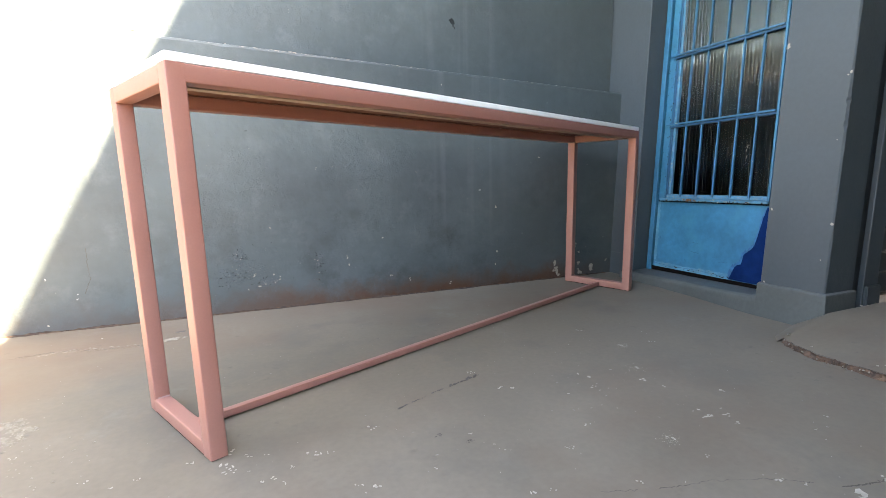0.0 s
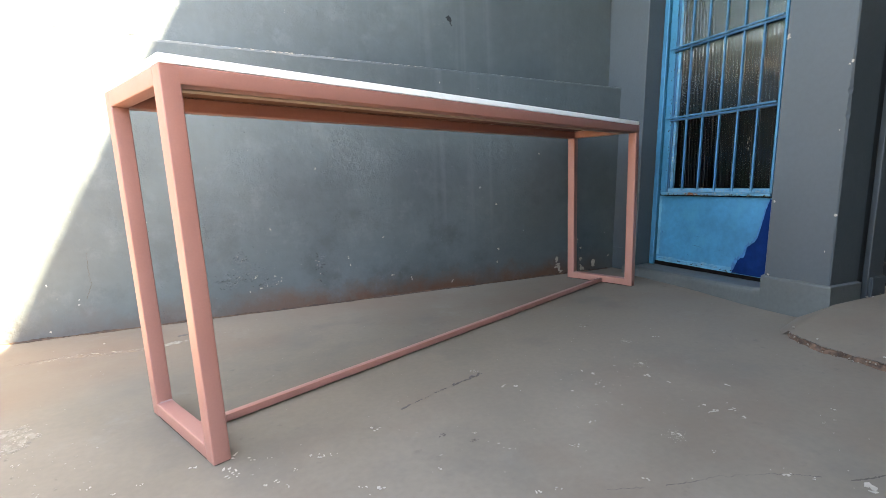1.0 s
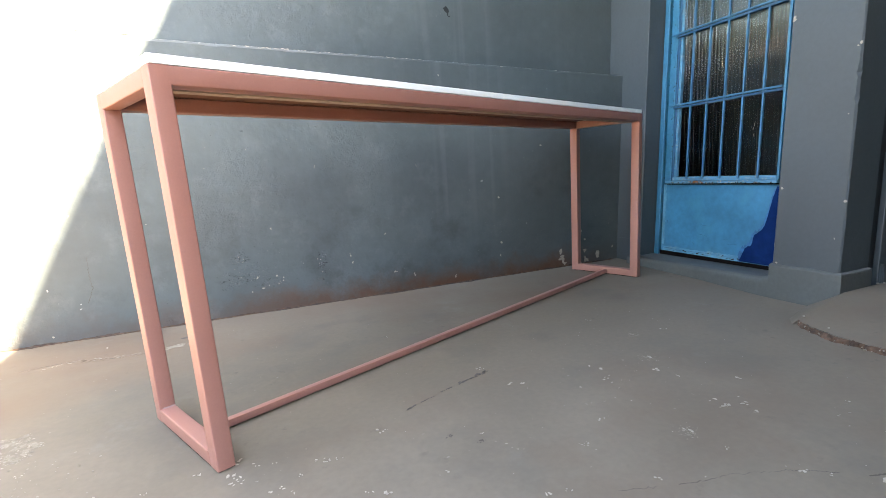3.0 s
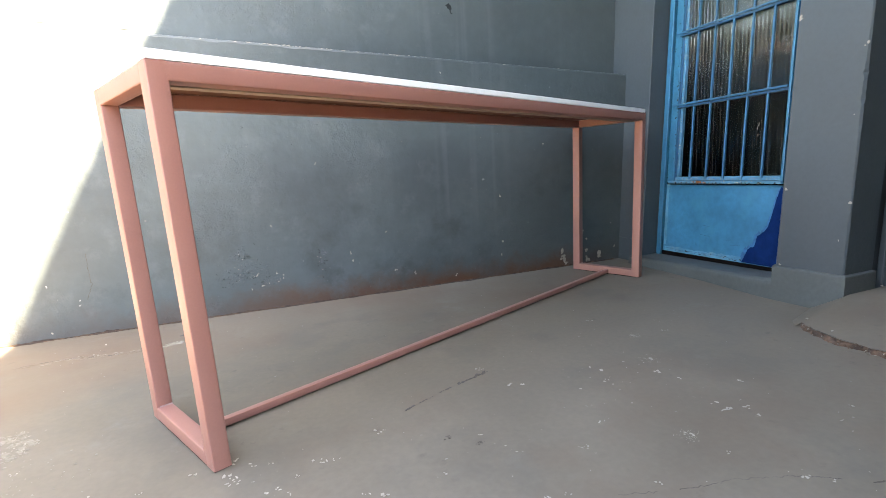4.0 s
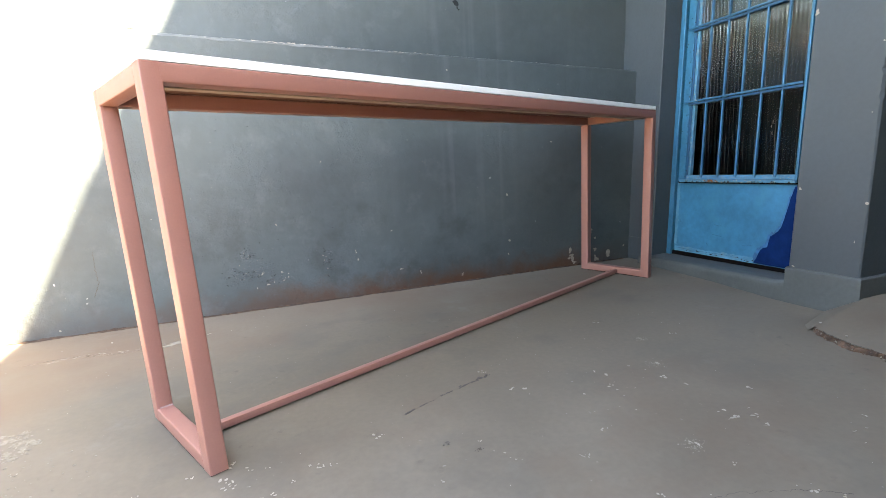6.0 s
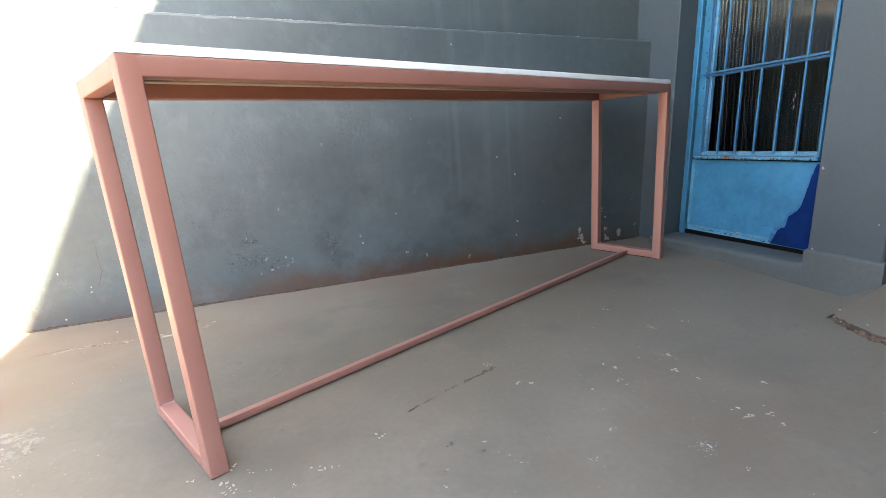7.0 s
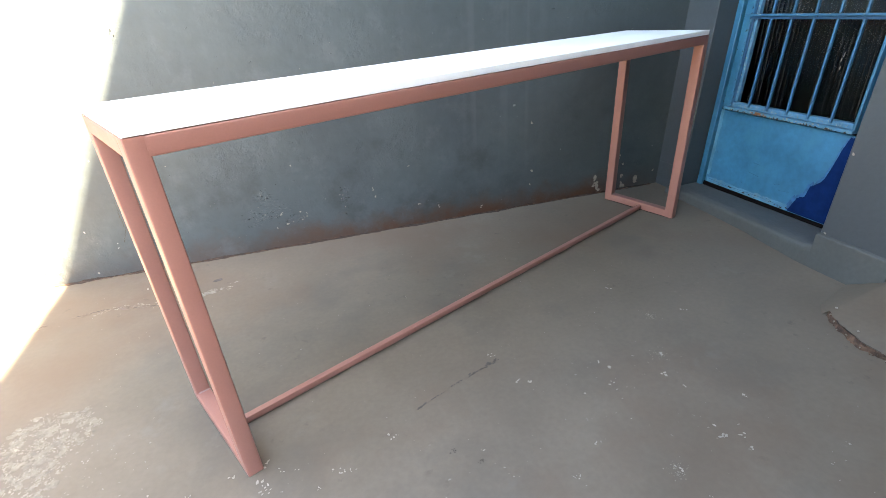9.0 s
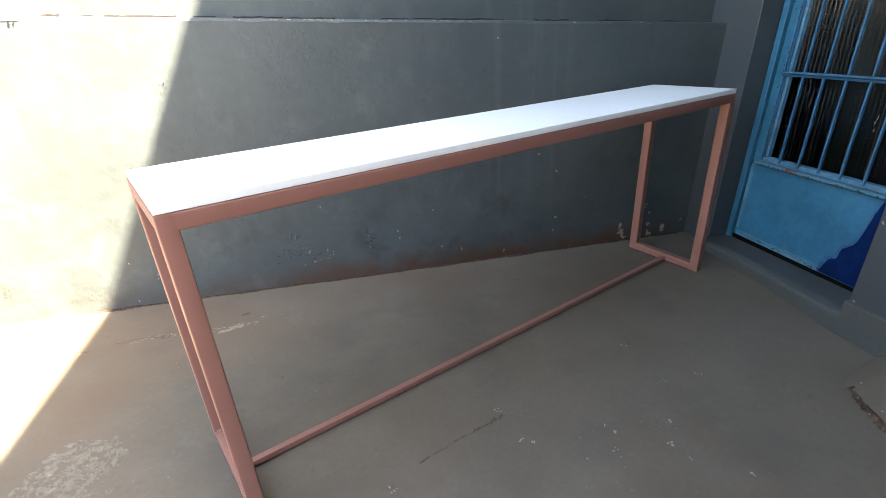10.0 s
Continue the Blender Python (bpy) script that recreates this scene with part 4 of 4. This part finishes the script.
for x, z, long, tall in ((-0.8, 1.262, 0.036, 0.0016), (-0.808, 1.247, 0.005, 0.011), (-0.79, 1.25, 0.004, 0.008), (-0.635, 1.263, 0.014, 0.0012), (-0.54, 1.262, 0.03, 0.0015), (-0.43, 1.258, 0.012, 0.0012),
                         (-0.27, 1.2505, 0.026, 0.0022), (-0.336, 1.003, 0.003, 0.009), (-0.33, 0.985, 0.0025, 0.006)):
    bm = bmesh.new()
    for _ in range(4):
        fleck(bm, x + rng.uniform(-0.4, 0.4) * long, z - 0.012 + rng.uniform(-0.3, 0.3) * tall, max(long, tall) * 0.6, rng, "y", WALL_Y - 0.0035, min(long, tall) / max(long, tall), 0.0 if long > tall else 1.57)
    tagged(part("ledge_scratch", fix(bm), M_MARK_SHADOW), "short dark scratch in the wall paint", "scratch", kind="structure")
bm = bmesh.new()
for _ in range(90):
    f = rng.random()
    fleck(bm, -0.62 + 0.5 * f + rng.gauss(0, 0.01), 1.005 + 0.015 * math.sin(f * 9) + rng.gauss(0, 0.008), rng.uniform(0.002, 0.008), rng, squash=0.35, turn=rng.gauss(0, 0.3))
part("crack_crumbs", fix(bm), M_WORN, floor)
part("crack", ribbon([(0.7, -0.42), (0.768, -0.445), (0.845, -0.467), (0.91, -0.476), (0.965, -0.495), (1.017, -0.515), (1.063, -0.54), (1.093, -0.563)], 0.001, rng, gaps=0.42), M_HAIRLINE, floor)
part("crack", ribbon([(1.129, -0.592), (1.175, -0.605), (1.229, -0.613), (1.4, -0.66)], 0.0015, rng, gaps=0.3), M_HAIRLINE, floor)
for a, b, w in (((0.446, 0.07), (0.475, 0.088), 0.0035), ((0.49, 0.092), (0.53, 0.107), 0.0016), ((0.56, 0.123), (0.6, 0.138), 0.0025), ((0.625, 0.147), (0.69, 0.172), 0.004), ((0.69, 0.17), (0.735, 0.19), 0.0055)):
    bm = bmesh.new()
    for _ in range(int(9 + 2400 * w)):
        f = rng.random()
        fleck(bm, a[0] + (b[0] - a[0]) * f + rng.gauss(0, 0.0012), a[1] + (b[1] - a[1]) * f + rng.gauss(0, w * 0.55), rng.uniform(0.0015, 0.0015 + 1.6 * w), rng, squash=0.3, turn=0.38 + rng.gauss(0, 0.15))
    part("scuff_mark", fix(bm), M_SCUFF, floor)
for cx, cy in ((0.548, -0.150), (0.496, -0.097)):
    bm = bmesh.new()
    for _ in range(11):
        fleck(bm, rng.gauss(cx, 0.009), rng.gauss(cy, 0.004), rng.uniform(0.001, 0.0035), rng, squash=0.4, turn=rng.gauss(0.2, 0.5))
    part("scuff_mark", fix(bm), M_HAIRLINE, floor)
bm = bmesh.new()
fleck(bm, -0.184, 1.101, 0.018, rng, squash=0.6, turn=0.4)
fleck(bm, -0.172, 1.106, 0.015, rng, squash=0.7, turn=0.4)
part("scuff_mark", fix(bm), M_SCUFF, floor)
part("wall_joint", ribbon([(-0.9 + 0.1 * i, WALL_Y - 0.002 - foot_bulge(-0.9 + 0.1 * i)) for i in range(32)], 0.0046, rng, steps=5, gaps=-0.3), M_CRACK, floor)
part("wall_joint", ribbon([(-0.9 + 0.1 * i, 0.001 + 0.002 * (i % 2)) for i in range(32)], 0.0042, rng, "y", WALL_Y - 0.0105, steps=6, gaps=0.1), M_EARTH, floor)
# soil washed into the foot of the wall
bm = bmesh.new()
prev = None
for i in range(621):
    x = -0.9 + 0.005 * i
    face = WALL_Y - foot_bulge(x)
    deep = max(0.0015, 0.011 + 0.012 * noise.noise((x * 7, 31, 0)) + 0.006 * noise.noise((x * 40, 31, 2)))
    tall = max(0.001, 0.006 + 0.007 * noise.noise((x * 9, 35, 0)) + 0.004 * noise.noise((x * 55, 35, 2)))
    row = [bm.verts.new(p) for p in ((x, face - deep, -0.0003), (x, face - deep * 0.55, tall * (0.45 + 0.3 * noise.noise((x * 90, 3, 5)))), (x, face + 0.003, tall))]
    if prev:
        for a, b, c, d in ((prev[0], row[0], row[1], prev[1]), (prev[1], row[1], row[2], prev[2])):
            bm.faces.new((a, b, c, d))
    prev = row
part("soil_line", fix(bm), M_SOIL, floor, "brown soil washed along the foot of the wall")
crack_up = part("wall_crack", ribbon([(-0.529, 0.345), (-0.53, 0.273), (-0.526, 0.212), (-0.548, 0.153)], 0.0011, rng, "y", WALL_Y - 0.0035), M_HAIRLINE)
tagged(crack_up, "hairline crack in the grey wall", "crack", kind="structure")
bm = bmesh.new()
for dx, dz, r in ((0, 0, 0.018), (0.003, 0.013, 0.015), (0.008, -0.018, 0.01), (-0.01, 0.01, 0.011), (0.016, -0.028, 0.006)):
    fleck(bm, 1.213 + dx, 1.452 + dz, r, rng, "y", UPPER_Y - 0.001)
tagged(part("wall_hole", fix(bm), M_MARK_SHADOW), "dark plugged hole in the upper wall", "hole", kind="structure")
bm = bmesh.new()
for y, z, r in ((0.012, 0.41, 0.006), (0.035, 0.271, 0.004), (0.012, 0.96, 0.007), (0.02, 0.95, 0.004), (0.03, 0.72, 0.003)):
    fleck(bm, y + 0.012, z, r, rng, "x", PIER_X - 0.0008)
for y, z, r in ((0.264, 0.455, 0.006), (0.262, 0.15, 0.006), (0.27, 1.108, 0.011), (0.272, 1.1, 0.009)):
    fleck(bm, y - 0.012, z, r, rng, "x", PIER_X - 0.0008)
tagged(part("pier_flecks", lean_x(fix(bm), 0.058, 0.15), M_FLECK), "white chips on the corner of the pier", "flecks", kind="stuff")


def crumb(x, y, z, r, seed):
    """A small lump of broken plaster."""
    rn = random.Random(seed)
    bm = bmesh.new()
    bmesh.ops.create_icosphere(bm, subdivisions=2, radius=r * 0.7)
    for v in bm.verts:
        v.co *= rn.uniform(0.75, 1.15)
        v.co.z = max(v.co.z * 0.6, -r * 0.28)
    ob = part("plaster_crumb", bm, M_FLECK)
    ob.location = (x, y, z + r * 0.26)
    return tagged(ob, "small crumb of white plaster on the slab", "crumb", "crumbs on the slab")


for i, (x, y, z, r) in enumerate(((2.32, 0.0, 0.079, 0.007), (2.345, -0.008, 0.079, 0.005), (2.405, -0.004, 0.08, 0.006), (1.882, -0.008, 0.026, 0.006), (1.815, -0.125, 0.028, 0.005), (1.81, -0.31, 0.028, 0.005), (1.83, -0.32, 0.029, 0.005))):
    crumb(x, y, z, r, i)

# chips on the door's paint and dust on its glass
door = bpy.data.objects["door_1"]
inv = Matrix.Translation((-2.4, -0.72, -0.07))
bm = bmesh.new()
for _ in range(110):
    fleck(bm, rng.choice((1.047, 1.047, 1.088, 1.05, 1.06, 0.43)) + rng.gauss(0, 0.004), rng.uniform(0.47, 1.95), rng.uniform(0.001, 0.0055), rng, "x", 2.3885, 0.5, 1.57)
for _ in range(22):
    fleck(bm, rng.uniform(0.5, 1.0), 0.078 + abs(rng.gauss(0, 0.008)), rng.uniform(0.002, 0.009), rng, "x", 2.386, 0.4, 0.0)
lean_x(bm, DOOR_LEAN, DOOR_PIVOT)
bm.transform(inv)
part("dark_chips", fix(bm), M_CRACK, door)
bm = bmesh.new()
for _ in range(40):
    fleck(bm, rng.uniform(0.46, 0.99), rng.uniform(0.5, 1.7), rng.uniform(0.001, 0.0028), rng, "x", 2.4355)
for y, z in ((0.6, 0.74), (0.605, 0.72), (0.6, 0.69), (0.86, 1.42), (0.855, 1.38), (0.79, 0.99)):
    fleck(bm, y, z, 0.009, rng, "x", 2.4355, 0.3, 1.57)
for _ in range(26):
    fleck(bm, rng.uniform(0.45, 1.02), 0.469 + rng.gauss(0, 0.004), rng.uniform(0.002, 0.006), rng, "x", 2.3655)
lean_x(bm, DOOR_LEAN, DOOR_PIVOT)
bm.transform(inv)
part("pale_chips", fix(bm), M_FLECK, door)
bm = bmesh.new()
for _ in range(22):
    fleck(bm, rng.gauss(0.862, 0.02), 0.469 + rng.gauss(0, 0.003), rng.uniform(0.003, 0.008), rng, "x", 2.3645)
lean_x(bm, DOOR_LEAN, DOOR_PIVOT)
bm.transform(inv)
part("rust_spots", fix(bm), M_RUST, bpy.data.objects["panel_tray"], "orange rust spots")

# peeled strips and scratches on the lower panel
bm = bmesh.new()
for ya, yb, za, zb in ((0.6, 1.075, 0.0735, 0.1), (1.066, 1.086, 0.11, 0.455)):
    up = ya > 1
    n = 60
    prev = None
    for i in range(n + 1):
        f = i / n
        e = 0.008 * noise.noise((f * 14, 2 + ya, 0)) + 0.004 * noise.noise((f * 45, 5, 0))
        if up:
            pair = [bm.verts.new((2.3862, y, za + (zb - za) * f)) for y in (ya + e, yb)]
        else:
            pair = [bm.verts.new((2.3862, ya + (yb - ya) * f, z)) for z in (za, zb + e)]
        if prev:
            bm.faces.new((prev[0], prev[1], pair[1], pair[0]))
        prev = pair
lean_x(bm, DOOR_LEAN, DOOR_PIVOT)
bm.transform(inv)
part("peeled_strip", fix(bm), M_PEELED, bpy.data.objects["lower_panel"], "faded strip of peeling paint")
for pts, w in (([(1.07, 0.092), (0.95, 0.085), (0.8, 0.092), (0.62, 0.086)], 0.0011), ([(0.83, 0.24), (0.79, 0.237)], 0.0012), ([(0.84, 0.19), (0.78, 0.183)], 0.0014),
               ([(0.7, 0.17), (0.66, 0.18)], 0.0012), ([(1.048, 0.25), (1.049, 0.235)], 0.0022), ([(0.87, 0.14), (0.86, 0.128)], 0.0018), ([(0.6, 0.16), (0.66, 0.152)], 0.0008)):
    bm = ribbon(pts, w * 0.7, rng, "x", 2.3858, steps=8, gaps=0.1, jitter=0.0005)
    lean_x(bm, DOOR_LEAN, DOOR_PIVOT)
    bm.transform(inv)
    part("scratch", bm, M_SHADE_SCRATCH_BLUE, bpy.data.objects["lower_panel"])

# chipped lower edge of the ledge under the glass, worn bars
bm = bmesh.new()
for _ in range(46):
    fleck(bm, rng.uniform(0.45, 1.02), 0.4635 + abs(rng.gauss(0, 0.0015)), rng.uniform(0.0015, 0.006), rng, "x", 2.3655, rng.uniform(0.3, 0.9))
for z in (0.89, 1.27, 1.65):
    for _ in range(16):
        fleck(bm, rng.uniform(0.46, 1.015), z - 0.005 + rng.gauss(0, 0.001), rng.uniform(0.0012, 0.004), rng, "x", 2.3655, 0.35, 0.0)
for i in range(5):
    for _ in range(9):
        fleck(bm, 0.53 + 0.1007 * i + rng.choice((-0.004, 0.004)), rng.uniform(0.5, 1.95), rng.uniform(0.001, 0.0032), rng, "x", 2.3778, 0.4, 1.57)
lean_x(bm, DOOR_LEAN, DOOR_PIVOT)
bm.transform(inv)
part("dark_chips", fix(bm), M_CRACK, door)
bm = bmesh.new()
for z in (0.89, 1.27, 1.65):
    for _ in range(22):
        fleck(bm, rng.uniform(0.46, 1.015), z + 0.004 + rng.gauss(0, 0.001), rng.uniform(0.0012, 0.0045), rng, "x", 2.3655, 0.3, 0.0)
for _ in range(70):
    fleck(bm, rng.uniform(0.44, 1.03), 0.48 + abs(rng.gauss(0, 0.006)), rng.uniform(0.001, 0.0045), rng, "x", 2.3872, 0.35, rng.gauss(0, 0.3))
for i in range(5):
    for _ in range(10):
        fleck(bm, 0.53 + 0.1007 * i + rng.choice((-0.004, 0.004)), 0.49 + abs(rng.gauss(0, 0.3)), rng.uniform(0.0008, 0.0026), rng, "x", 2.3776, 0.4, 1.57)
for _ in range(40):
    fleck(bm, 1.026 + rng.gauss(0, 0.003), rng.uniform(0.5, 1.6), rng.uniform(0.001, 0.0045), rng, "x", 2.397, 0.4, 1.57)
lean_x(bm, DOOR_LEAN, DOOR_PIVOT)
bm.transform(inv)
part("pale_chips", fix(bm), M_FLECK, door)
# dark broken joint where the ledge meets the upper wall, its shadow line painted in
joint = part("wall_joint", ribbon([(-0.9 + 0.2 * i, ledge_z(-0.9 + 0.2 * i) + 0.007) for i in range(16)], 0.0032, rng, "y", UPPER_Y - 0.0012, steps=9, gaps=0.42), M_CRACK)
tagged(joint, "dark broken joint and painted shadow line above the wall ledge", "joint", kind="structure")
